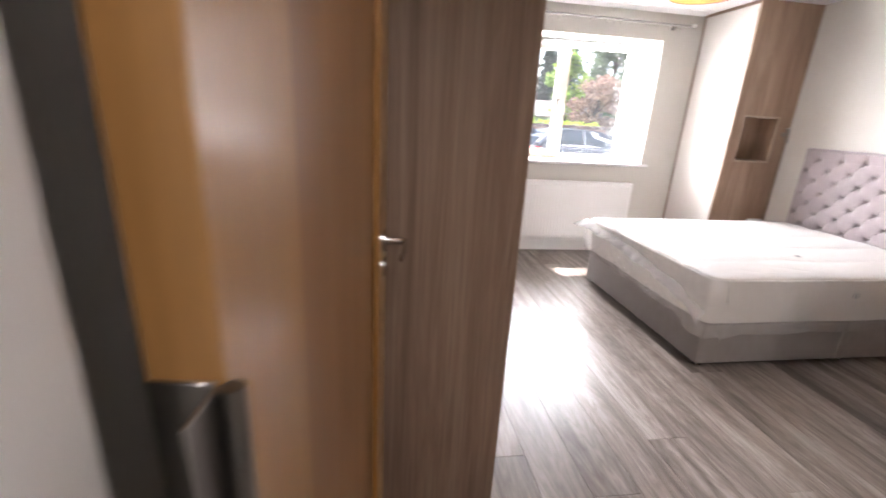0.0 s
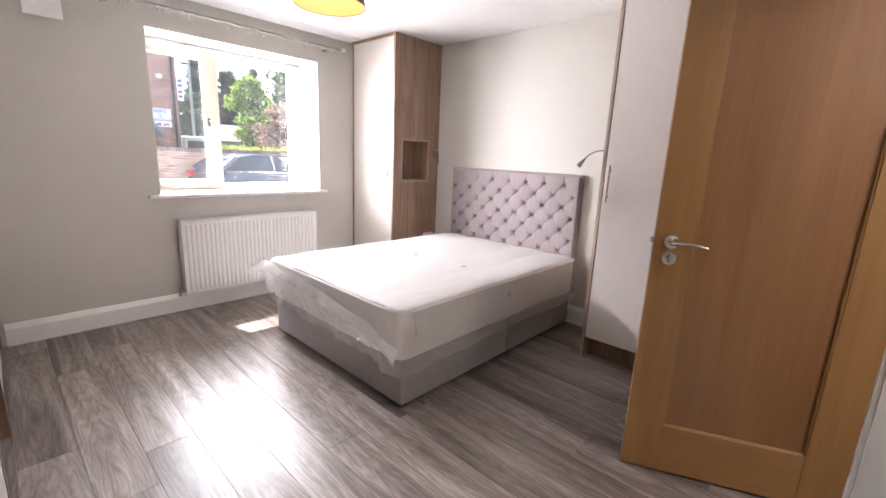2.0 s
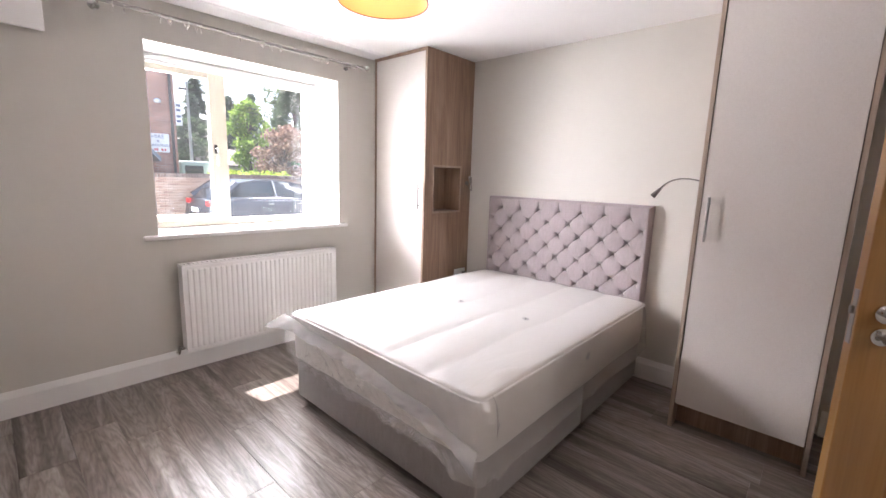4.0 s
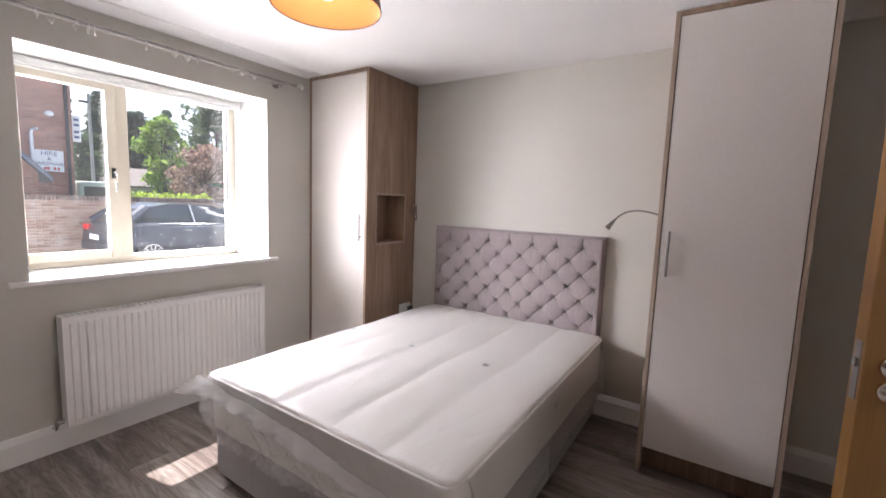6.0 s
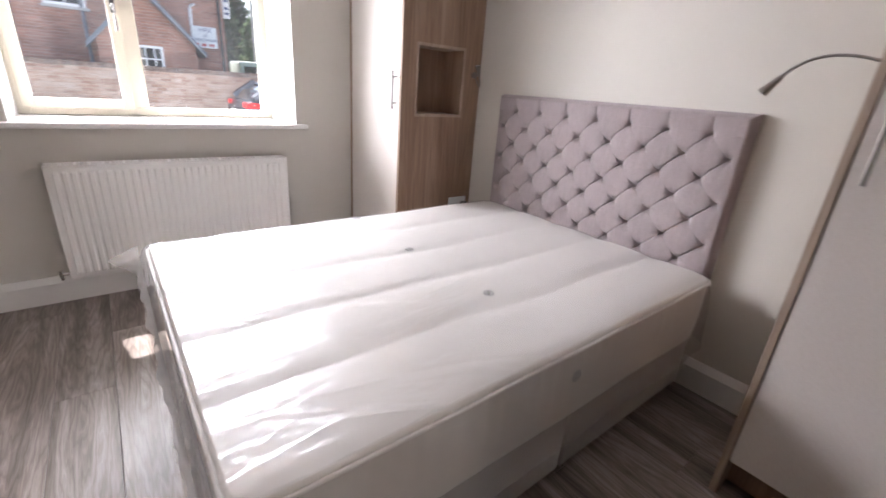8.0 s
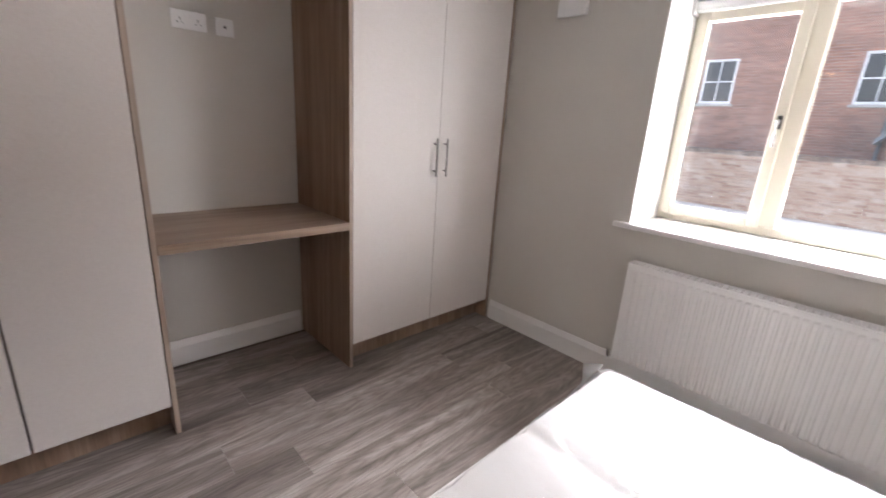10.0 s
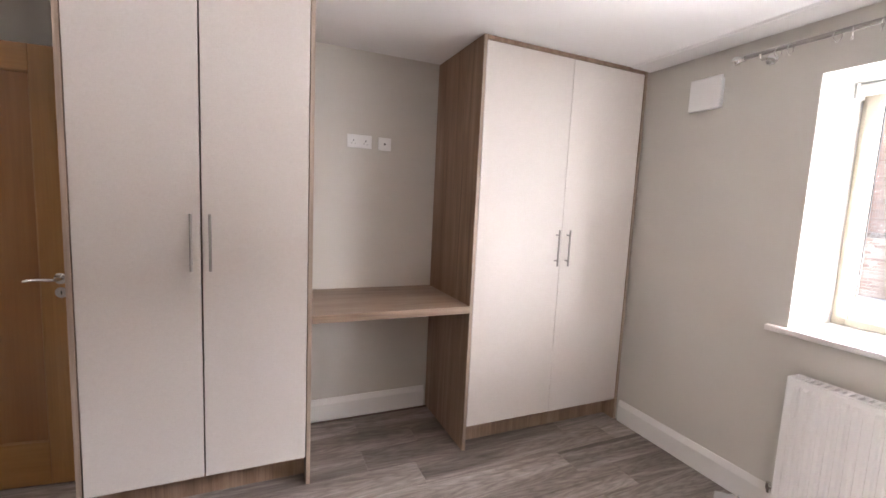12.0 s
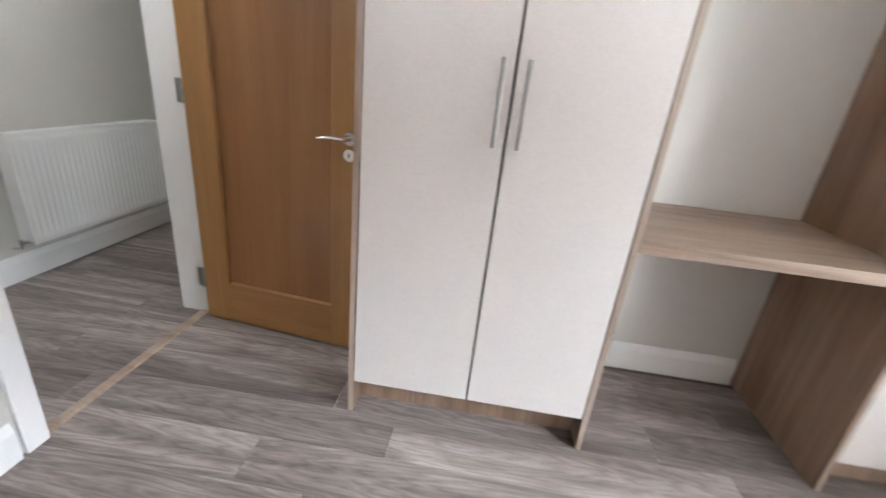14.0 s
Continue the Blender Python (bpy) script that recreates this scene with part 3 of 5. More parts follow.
            part("thumb_turn", tb, CHROME, key, smooth=True)
        else:
            part("keyhole", box(lx - 0.002, lx + 0.002, min(y0 + s * 0.0082, y0 + s * 0.0088), max(y0 + s * 0.0082, y0 + s * 0.0088), lz - 0.076, lz - 0.058), DARK, key)
    return ob


oak_door("entry_door", (-0.113, 0.108), 83.5, 0.838, "honey oak shaker door standing open beside the wardrobe", True, False)
oak_door("shower_room_door", (2.565, 0.118), 113.5, 0.78, "honey oak shaker door standing half open with chrome lever", True, True)

# ---- window ----
GY = 4.40          # glass plane
FX0, FX1, FZ0, FZ1 = WX0 + 0.004, WX1 - 0.004, WZ0 + 0.03, WZ1 - 0.004
win = thing("window_1", ((WX0 + WX1) / 2, GY, WZ0), "cream two-light casement window with one opening sash", "window", kind="structure")
for nm, a in (("frame_side", (FX0, FX0 + 0.055)), ("frame_side", (FX1 - 0.085, FX1))):
    part(nm, box(a[0], a[1], GY - 0.035, GY + 0.04, FZ0, FZ1, 0.004, 2), PVC, win)
part("frame_bottom", box(FX0 + 0.055, FX1 - 0.085, GY - 0.035, GY + 0.04, FZ0, FZ0 + 0.045, 0.004, 2), PVC, win)
part("frame_top", box(FX0 + 0.055, FX1 - 0.085, GY - 0.035, GY + 0.04, FZ1 - 0.055, FZ1, 0.004, 2), PVC, win)
MX0, MX1 = 1.806, 1.886
part("mullion", box(MX0, MX1, GY - 0.035, GY + 0.04, FZ0 + 0.045, FZ1 - 0.055, 0.004, 2), PVC, win)
SX0, SX1, SZ0, SZ1 = FX0 + 0.022, MX0 + 0.008, FZ0 + 0.035, FZ1 - 0.045
b = box(SX0, SX0 + 0.05, GY - 0.055, GY - 0.036, SZ0, SZ1, 0.004, 2)
box(SX1 - 0.05, SX1, GY - 0.055, GY - 0.036, SZ0, SZ1, 0.004, 2, bm=b)
box(SX0 + 0.05, SX1 - 0.05, GY - 0.055, GY - 0.036, SZ0, SZ0 + 0.05, 0.004, 2, bm=b)
box(SX0 + 0.05, SX1 - 0.05, GY - 0.055, GY - 0.036, SZ1 - 0.05, SZ1, 0.004, 2, bm=b)
for a in ((SX0 + 0.03, SX0 + 0.05, SZ0 + 0.03, SZ1 - 0.03), (SX1 - 0.05, SX1 - 0.03, SZ0 + 0.03, SZ1 - 0.03)):
    box(a[0], a[1], GY - 0.037, GY - 0.004, a[2], a[3], bm=b)
for z in (SZ0 + 0.03, SZ1 - 0.05):
    box(SX0 + 0.05, SX1 - 0.05, GY - 0.037, GY - 0.004, z, z + 0.02, bm=b)
sash = part("opening_sash", b, PVC, win)
pane = part("pane", box(SX0 + 0.045, SX1 - 0.045, GY - 0.003, GY + 0.001, SZ0 + 0.045, SZ1 - 0.045), GLASS, win)
pane.visible_shadow = False
bead = box(SX0 + 0.05, SX0 + 0.054, GY - 0.012, GY - 0.003, SZ0 + 0.05, SZ1 - 0.05)
box(SX1 - 0.054, SX1 - 0.05, GY - 0.012, GY - 0.003, SZ0 + 0.05, SZ1 - 0.05, bm=bead)
part("gasket", bead, DARK, win)
pane = part("pane", box(MX1 - 0.002, FX1 - 0.083, GY - 0.003, GY + 0.001, FZ0 + 0.043, FZ1 - 0.053), GLASS, win)
pane.visible_shadow = False
bead = box(FX1 - 0.091, FX1 - 0.085, GY - 0.014, GY - 0.003, FZ0 + 0.045, FZ1 - 0.055)
box(MX1, MX1 + 0.004, GY - 0.014, GY - 0.003, FZ0 + 0.045, FZ1 - 0.055, bm=bead)
part("gasket", bead, DARK, win)
hx, hz = SX1 - 0.022, 1.495
hb = box(hx - 0.011, hx + 0.011, GY - 0.066, GY - 0.055, hz - 0.03, hz + 0.035, 0.004, 2)
hd = part("handle", hb, DARK, win, "dark casement handle")
part("handle_grip", tube([(hx, GY - 0.064, hz + 0.01), (hx, GY - 0.09, hz + 0.008), (hx, GY - 0.097, hz - 0.01), (hx + 0.002, GY - 0.095, hz - 0.06), (hx + 0.003, GY - 0.09, hz - 0.115)], 0.0075, 10), CHROME, hd, smooth=True)
# reveals and sill board
b = box(WX0, WX0 + 0.003, YN + 0.002, GY - 0.03, WZ0 + 0.03, WZ1)
for z0, z1 in ((WZ0 + 0.03, WZ1),):      # splayed side towards the wardrobe
    lo = [b.verts.new((x, y, z0)) for x, y in ((WX1, YN + 0.002), (WX1, GY - 0.036), (WX1 - 0.042, GY - 0.036))]
    hi = [b.verts.new((x, y, z1)) for x, y in ((WX1, YN + 0.002), (WX1, GY - 0.036), (WX1 - 0.042, GY - 0.036))]
    b.faces.new(lo)
    b.faces.new(hi[::-1])
    for i in range(3):
        b.faces.new((lo[i], hi[i], hi[(i + 1) % 3], lo[(i + 1) % 3]))
box(WX0 + 0.003, WX1 - 0.003, YN + 0.002, GY - 0.03, WZ1 - 0.003, WZ1, bm=b)
setting("trim_window_reveal", b, REVEAL, "white painted plaster window reveal", "trim")
b = box(WX0 + 0.001, WX1 - 0.001, YN - 0.001, GY + 0.05, WZ0 + 0.001, WZ0 + 0.028)
box(1.223, 2.70, YN - 0.036, YN - 0.0005, WZ0 - 0.001, WZ0 + 0.028, 0.008, 3, bm=b)
setting("window_sill", b, TRIM, "white painted bullnose window sill", "window sill")
setting("window_sill_outside", box(WX0, WX1, GY + 0.055, YN + WALLT + 0.04, WZ0 + 0.0, WZ0 + 0.02, 0.004), CONC, "pale concrete outer sill", "window sill")
# roller blind
blind = thing("roller_blind", ((WX0 + WX1) / 2, 4.30, 2.0), "rolled-up white roller blind at the window head", "blind")
part("roll", rod((WX0 + 0.02, 4.31, WZ1 - 0.034), (WX1 - 0.045, 4.31, WZ1 - 0.034), 0.027, 24), WHITEPL, blind, smooth=True)
for x in (WX0 + 0.005, WX1 - 0.056):
    part("bracket", box(x, x + 0.014, 4.28, 4.345, WZ1 - 0.075, WZ1 - 0.003, 0.004, 2), WHITEPL, blind)
part("hem_bar", rod((WX0 + 0.03, 4.288, WZ1 - 0.062), (WX1 - 0.06, 4.288, WZ1 - 0.062), 0.007, 10), WHITEPL, blind, smooth=True)

# ---- curtain pole ----
PY, PZ = 3.92, 2.214
pole = thing("curtain_pole", (1.9, YN, PZ), "brushed steel curtain pole with ball finials", "curtain pole")
part("pole", rod((1.0, PY, PZ + 0.008), (2.83, PY, PZ), 0.0105, 18), STEEL, pole, smooth=True)
for x, s in ((0.985, -1), (2.845, 1)):
    f = rod((x - s * 0.02, PY, PZ + 0.004), (x - s * 0.004, PY, PZ + 0.004), 0.014, 18)
    ball((x + s * 0.014, PY, PZ + 0.004), 0.023, f)
    rod((x - s * 0.03, PY, PZ + 0.004), (x - s * 0.024, PY, PZ + 0.004), 0.016, 18, bm=f)
    part("finial", f, CHROME, pole, "polished ball finial", smooth=True)
for x in (1.09, 2.70):
    f = rod((x, YN - 0.001, PZ - 0.006), (x, YN - 0.007, PZ - 0.006), 0.027, 24)
    tube([(x, YN - 0.007, PZ - 0.006), (x, PY + 0.03, PZ - 0.012), (x, PY + 0.01, PZ - 0.02), (x, PY - 0.012, PZ - 0.014), (x, PY - 0.014, PZ)], 0.006, 10, f)
    part("bracket", f, CHROME, pole, smooth=True)
rng = random.Random(4)
for x in (1.16, 1.21, 1.38, 1.43, 1.52, 1.57, 1.60, 1.83, 1.98, 2.05, 2.11, 2.36, 2.39, 2.42, 2.48, 2.62, 2.735):
    f = ring((x, PY, PZ - 0.009), (1, rng.uniform(-0.5, 0.5), rng.uniform(-0.08, 0.08)), 0.0195, 0.0022)
    ring((x, PY, PZ - 0.034), (0, 1, 0), 0.004, 0.0011, 12, 6, f)
    part("curtain_ring", f, CHROME, pole, smooth=True)

# ---- radiators ----
def radiator(x0, x1, yw, z0, z1, s, label):
    """Double-panel radiator on a wall at y = yw; s: -1 faces -y, 1 faces +y."""
    ob = thing("radiator", ((x0 + x1) / 2, yw, z0), label, "radiator")
    yf = yw + s * 0.118

    def ybox(a, c, *rest, **kw):
        lo, hi = sorted((yw + s * a, yw + s * c))
        return box(rest[0], rest[1], lo, hi, rest[2], rest[3], **kw)
    n = int((x1 - x0 - 0.05) / 0.0335)
    step = (x1 - x0 - 0.05) / n
    cols = [(x0 + 0.004, 0), (x0 + 0.012, 0)]
    for i in range(n):
        a = x0 + 0.025 + i * step
        cols += [(a + step * 0.12, 0), (a + step * 0.28, 1), (a + step * 0.72, 1), (a + step * 0.88, 0)]
    cols += [(x1 - 0.012, 0), (x1 - 0.004, 0)]
    rows = [(z0, 0, 0.104), (z0 + 0.001, 0, 0.115), (z0 + 0.018, 0, 0.115), (z0 + 0.03, 1, 0.115), (z1 - 0.042, 1, 0.115), (z1 - 0.03, 0, 0.115), (z1 - 0.012, 0, 0.115), (z1 - 0.006, 0, 0.108)]
    fr = bmesh.new()
    g = [[fr.verts.new((x, yw + s * (d + 0.0075 * up * u), z)) for z, u, d in rows] for x, up in cols]
    for p, q in zip(g, g[1:]):
        for k in range(len(rows) - 1):
            fr.faces.new((p[k], q[k], q[k + 1], p[k + 1]))
    bk = [fr.verts.new((x, yw + s * 0.103, z)) for x, z in ((x0 + 0.004, z0), (x1 - 0.004, z0), (x1 - 0.004, z1 - 0.006), (x0 + 0.004, z1 - 0.006))]
    fr.faces.new(bk)
    fr.faces.new([bk[0], *g[0], bk[3]])
    fr.faces.new([bk[1], *g[-1], bk[2]])
    fr.faces.new([bk[3], *[c[-1] for c in g], bk[2]])
    fr.faces.new([bk[0], *[c[0] for c in g], bk[1]])
    part("front_panel", fr, RADW, ob)
    part("back_panel", ybox(0.032, 0.044, x0 + 0.006, x1 - 0.006, z0, z1 - 0.004, bevel=0.003), RADW, ob)
    for a in (x0, x1 - 0.008):
        part("side_panel", ybox(0.03, 0.117, a, a + 0.008, z0 + 0.015, z1 - 0.006, bevel=0.003, seg=2), RADW, ob)
    g = ybox(0.03, 0.04, x0, x1, z1 - 0.008, z1, bevel=0.002)
    ybox(0.107, 0.117, x0, x1, z1 - 0.008, z1, bevel=0.002, bm=g)
    k = int((x1 - x0) / 0.028)
    for i in range(k + 1):
        a = x0 + (x1 - x0 - 0.012) * i / k
        ybox(0.039, 0.108, a, a + 0.012, z1 - 0.007, z1 - 0.002, bm=g)
    part("top_grille", g, RADW, ob)
    for x in (x0 + 0.2, x1 - 0.2):
        part("bracket", ybox(0.001, 0.031, x - 0.015, x + 0.015, z0 + 0.08, z1 - 0.08), RADW, ob)
    for x, sx in ((x0, -1), (x1, 1)):
        v = rod((x + sx * 0.002, yw + s * 0.074, z0 + 0.018), (x + sx * 0.035, yw + s * 0.074, z0 + 0.018), 0.009, 14)
        rod((x + sx * 0.035, yw + s * 0.074, z0 + 0.004), (x + sx * 0.035, yw + s * 0.074, z0 + 0.036), 0.011, 14, bm=v)
        part("valve", v, CHROME, ob, "chrome radiator valve", smooth=True)
        part("pipe", tube([(x + sx * 0.035, yw + s * 0.074, z0 + 0.006), (x + sx * 0.035, yw + s * 0.07, z0 - 0.012), (x + sx * 0.035, yw + s * 0.055, z0 - 0.02), (x + sx * 0.035, yw + s * 0.017, z0 - 0.021)], 0.0075, 10), CHROME, ob, smooth=True)
    return ob


radiator(1.387, 2.524, YN, 0.16, 0.742, -1, "white panel radiator with vertical flutes under the window")
radiator(-1.21, -0.20, -1.05, 0.215, 0.805, 1, "white panel radiator on the hall wall")

# ---- vent, sockets ----
vent = thing("wall_vent", (0.79, YN, 2.09), "white plastic wall vent cover beside the curtain pole", "vent")
part("cover", box(0.697, 0.878, YN - 0.045, YN - 0.028, 2.012, 2.188, 0.006, 3), WHITEPL, vent)
part("base", box(0.707, 0.868, YN - 0.028, YN, 2.022, 2.178, 0.003), WHITEPL, vent)


def socket_west(y0, y1, z0, z1, kind):
    ob = thing("wall_socket", (XW, (y0 + y1) / 2, z0), "white double switched socket on the wall" if kind == "double" else "white single aerial socket on the wall", "socket")
    part("plate", box(XW, XW + 0.009, y0, y1, z0, z1, 0.003, 2), WHITEPL, ob)
    xm = XW + 0.0092
    zc, yc = (z0 + z1) / 2, (y0 + y1) / 2
    if kind == "double":
        for y in (y0 + 0.038, y1 - 0.038):
            h = box(xm - 0.0004, xm + 0.0004, y - 0.002, y + 0.002, zc - 0.002, zc + 0.009)
            for d in (-0.011, 0.011):
                box(xm - 0.0004, xm + 0.0004, y + d - 0.003, y + d + 0.003, zc - 0.016, zc - 0.012, bm=h)
            part("pin_holes", h, DARK, ob)
        for y in (yc - 0.011, yc + 0.011):
            part("rocker_switch", box(xm - 0.001, xm + 0.004, y - 0.006, y + 0.006, zc + 0.008, zc + 0.028, 0.001), WHITEPL, ob)
    else:
        part("aerial_port", rod((xm - 0.001, yc, zc), (xm + 0.004, yc, zc), 0.006, 16), DARK, ob)


socket_west(2.213, 2.366, 1.754, 1.836, "double")
socket_west(2.408, 2.492, 1.751, 1.833, "single")

# ---- fitted wardrobes ----
def bar_handle(door, x, y, z0, z1, s):
    """Bar handle standing off a door that faces s along x."""
    h = rod((x + s * 0.03, y, z0), (x + s * 0.03, y, z1), 0.006, 14)
    for z in (z0 + 0.032, z1 - 0.032):
        rod((x, y, z), (x + s * 0.03, y, z), 0.0045, 10, bm=h)
    part("handle", h, STEEL, door, "brushed steel bar handle", smooth=True)


def wardrobe(name, xb, xf, y0, y1, doors, handles, label, hz, s, top=H - 0.004, gap=0.003):
    """Tall unit: back at xb, front edge of its gables at xf, facing s along x; doors: y stretches; handles: a place on each."""
    ob = thing(name, ((xb + xf) / 2, (y0 + y1) / 2, 0), label, "wardrobe")

    def xbox(a, c, *rest, **kw):
        lo, hi = sorted((a, c))
        return box(lo, hi, *rest, **kw)
    t = 0.02
    part("gable", xbox(xb, xf, y0, y0 + t, 0, top, bevel=0.0012), CABW, ob)
    part("gable", xbox(xb, xf, y1 - t, y1, 0, top, bevel=0.0012), CABW, ob)
    for ya in (y0, y1 - t):
        part("edging", xbox(xf + s * 0.0002, xf + s * 0.0012, ya + 0.0005, ya + t - 0.0005, 0.001, top - 0.001), CABEDGE, ob, "pale oak edging strip")
    part("top_rail", xbox(xf - s * 0.02, xf - s * 0.0005, y0 + t, y1 - t, top - 0.022, top, bevel=0.001), CABW, ob)
    part("plinth", xbox(xf - s * 0.095, xf - s * 0.111, y0 + t, y1 - t, 0, 0.138, bevel=0.001), CABW, ob)
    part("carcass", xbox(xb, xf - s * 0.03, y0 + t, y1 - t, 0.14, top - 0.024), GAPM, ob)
    for (a, c), hy in zip(doors, handles):
        d = part("door", xbox(xf - s * 0.022, xf - s * 0.002, a, c, 0.144, top - 0.026, bevel=0.0012), CREAM, ob, "cashmere laminate wardrobe door")
        bar_handle(d, xf - s * 0.002, hy, hz[0], hz[1], s)
    return ob


FX = 0.362
wardrobe("wardrobe", XW, FX, 1.022, 1.95, [(1.0455, 1.484), (1.492, 1.9265)], [1.452, 1.524], "tall double wardrobe with cashmere doors and oak gables", (1.10, 1.345), 1)
wardrobe("wardrobe", XW, FX, 2.805, 3.998, [(2.8285, 3.4095), (3.4125, 3.974)], [3.372, 3.452], "tall double wardrobe with cashmere doors beside the window wall", (1.09, 1.31), 1)
wardrobe("single_wardrobe", XE, 3.085, 0.83, 1.432, [(0.8535, 1.4085)], [1.372], "tall single wardrobe with cashmere door beside the bed", (1.065, 1.29), -1)
desk = thing("dressing_shelf", (0.1, 2.37, 0.825), "light oak dressing table shelf between the wardrobes", "shelf")
part("board", box(XW + 0.001, FX + 0.004, 1.9505, 2.8045, 0.828, 0.868, 0.001), DESKW, desk)
part("front_edging", box(FX + 0.0042, FX + 0.006, 1.9505, 2.8045, 0.8285, 0.8675), DESKW, desk)

# corner unit with a niche
CX, CY = 3.013, 3.361
cu = thing("corner_wardrobe", (3.35, 3.68, 0), "tall corner wardrobe with cashmere door and oak side niche", "wardrobe")
NX0, NX1, NZ0, NZ1 = 3.108, 3.465, 1.045, 1.445
TP = H - 0.004
b = box(CX, NX0, CY, CY + 0.02, 0, TP)
box(NX1, XE - 0.001, CY, CY + 0.02, 0, TP, bm=b)
box(NX0, NX1, CY, CY + 0.02, 0, NZ0, bm=b)
box(NX0, NX1, CY, CY + 0.02, NZ1, TP, bm=b)
bmesh.ops.remove_doubles(b, verts=b.verts, dist=0.0001)
part("side_panel", b, CABW, cu)
f = 0.016
nc = part("niche_back", box(NX0 + f, NX1 - f, CY + 0.185, CY + 0.2, NZ0 + f, NZ1 - f), CABW, cu)
for a in (NX0, NX1 - f):
    part("niche_side", box(a, a + f, CY - 0.0005, CY + 0.2, NZ0, NZ1), CABW, nc)
    part("niche_edging", box(a, a + f, CY - 0.005, CY - 0.0008, NZ0, NZ1, 0.001), CABEDGE, nc, "pale oak edging strip")
for a in (NZ0, NZ1 - f):
    part("niche_shelf", box(NX0 + f, NX1 - f, CY - 0.0005, CY + 0.2, a, a + f), CABW, nc)
    part("niche_edging", box(NX0 + f, NX1 - f, CY - 0.005, CY - 0.0008, a, a + f, 0.001), CABEDGE, nc, "pale oak edging strip")
part("gable", box(CX, CX + 0.1, YN - 0.021, YN - 0.001, 0, TP), CABW, cu)
part("top_rail", box(CX + 0.001, CX + 0.02, CY + 0.02, YN - 0.021, TP - 0.022, TP), CABW, cu)
part("plinth", box(CX + 0.095, CX + 0.111, CY + 0.02, YN - 0.021, 0, 0.138), CABW, cu)
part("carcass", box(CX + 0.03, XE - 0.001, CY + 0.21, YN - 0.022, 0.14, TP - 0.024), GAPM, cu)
d = part("door", box(CX + 0.002, CX + 0.022, CY + 0.0235, YN - 0.0245, 0.144, TP - 0.026, 0.0012), CREAM, cu, "cashmere laminate wardrobe door")
bar_handle(d, CX + 0.002, CY + 0.05, 1.08, 1.285, -1)
sk = thing("wall_socket", (3.5, CY, 0.44), "white socket with a black plug on the oak side panel", "socket")
part("plate", box(3.415, 3.56, CY - 0.009, CY - 0.0005, 0.44, 0.525, 0.003, 2), WHITEPL, sk)
pl = box(3.51, 3.555, CY - 0.045, CY - 0.009, 0.445, 0.495, 0.008, 2)
tube([(3.532, CY - 0.03, 0.446), (3.535, CY - 0.032, 0.40), (3.55, CY - 0.03, 0.33), (3.575, CY - 0.02, 0.25)], 0.0035, 8, pl)
part("plug", pl, DARK, sk, "black plug and flex")


def reading_light(base, wall_n, pts, label):
    ob = thing("reading_light", base, label, "reading light")
    n = Vector(wall_n)
    c = Vector(base)
    part("mount", rod(c, c + n * 0.012, 0.019, 20), GOOSE, ob, smooth=True)
    part("gooseneck", tube(pts, 0.0046, 10), GOOSE, ob, smooth=True)
    a, e = Vector(pts[-2]), Vector(pts[-1])
    dr = (e - a).normalized()
    h = rod(e - dr * 0.006, e + dr * 0.02, 0.008, 16, 0.011)
    rod(e + dr * 0.02, e + dr * 0.058, 0.011, 18, 0.0165, bm=h)
    hd = part("head", h, GOOSE, ob, smooth=True)
    part("lens", rod(e + dr * 0.0582, e + dr * 0.0592, 0.0135, 18), WHITEPL, hd)


def arc(p0, p1, p2, n=14):
    p0, p1, p2 = Vector(p0), Vector(p1), Vector(p2)
    c = 2 * p1 - (p0 + p2) / 2
    return [(1 - t) ** 2 * p0 + 2 * t * (1 - t) * c + t * t * p2 for t in (i / n for i in range(n + 1))]


reading_light((3.4, 1.432, 1.355), (0, 1, 0), arc((3.4, 1.44, 1.355), (3.4, 1.60, 1.383), (3.4, 1.705, 1.318)), "slim steel gooseneck reading light fixed to the wardrobe side")
reading_light((3.545, CY, 1.30), (0, -1, 0), arc((3.545, CY - 0.01, 1.30), (3.56, CY - 0.045, 1.235), (3.545, CY - 0.05, 1.30)), "slim steel gooseneck reading light folded on the corner unit")

# ---- bed ----
BX0, BX1, BY0, BY1 = 1.742, 3.53, 1.762, 3.112
SPLIT = 2.68
divan = thing("divan_base", ((BX0 + BX1) / 2, (BY0 + BY1) / 2, 0), "taupe fabric two-part divan base on glides", "bed base")
for a, c in ((BX0, SPLIT - 0.003), (SPLIT + 0.003, BX1)):
    h = part("divan_half", box(a, c, BY0, BY1, 0.035, 0.285, 0.012, 3), DIVANF, divan, smooth=True)
    part("underside", box(a + 0.02, c - 0.02, BY0 + 0.02, BY1 - 0.02, 0.0305, 0.0345), DARK, h)
    for x in (a + 0.05, c - 0.05):
        for y in (BY0 + 0.045, BY1 - 0.045):
            g = rod((x, y, 0.0), (x, y, 0.012), 0.024, 18)
            rod((x, y, 0.012), (x, y, 0.036), 0.012, 12, bm=g)
            part("glide", g, CHROME, h, "chrome glide", smooth=True)
part("link_plate", box(SPLIT - 0.03, SPLIT + 0.03, BY0 - 0.004, BY0 - 0.0005, 0.02, 0.034, 0.001), CHROME, divan)


def plan_round(x, y, hx, hy, r):
    """Rounds a rectangle's corners smoothly."""
    ax, ay = abs(x) - (hx - r), abs(y) - (hy - r)
    if ax > 0 and ay > 0:
        a, c = ax / r, ay / r
        ax, ay = a * math.sqrt(1 - c * c / 2) * r, c * math.sqrt(1 - a * a / 2) * r
        return math.copysign(hx - r + ax, x), math.copysign(hy - r + ay, y)
    return x, y


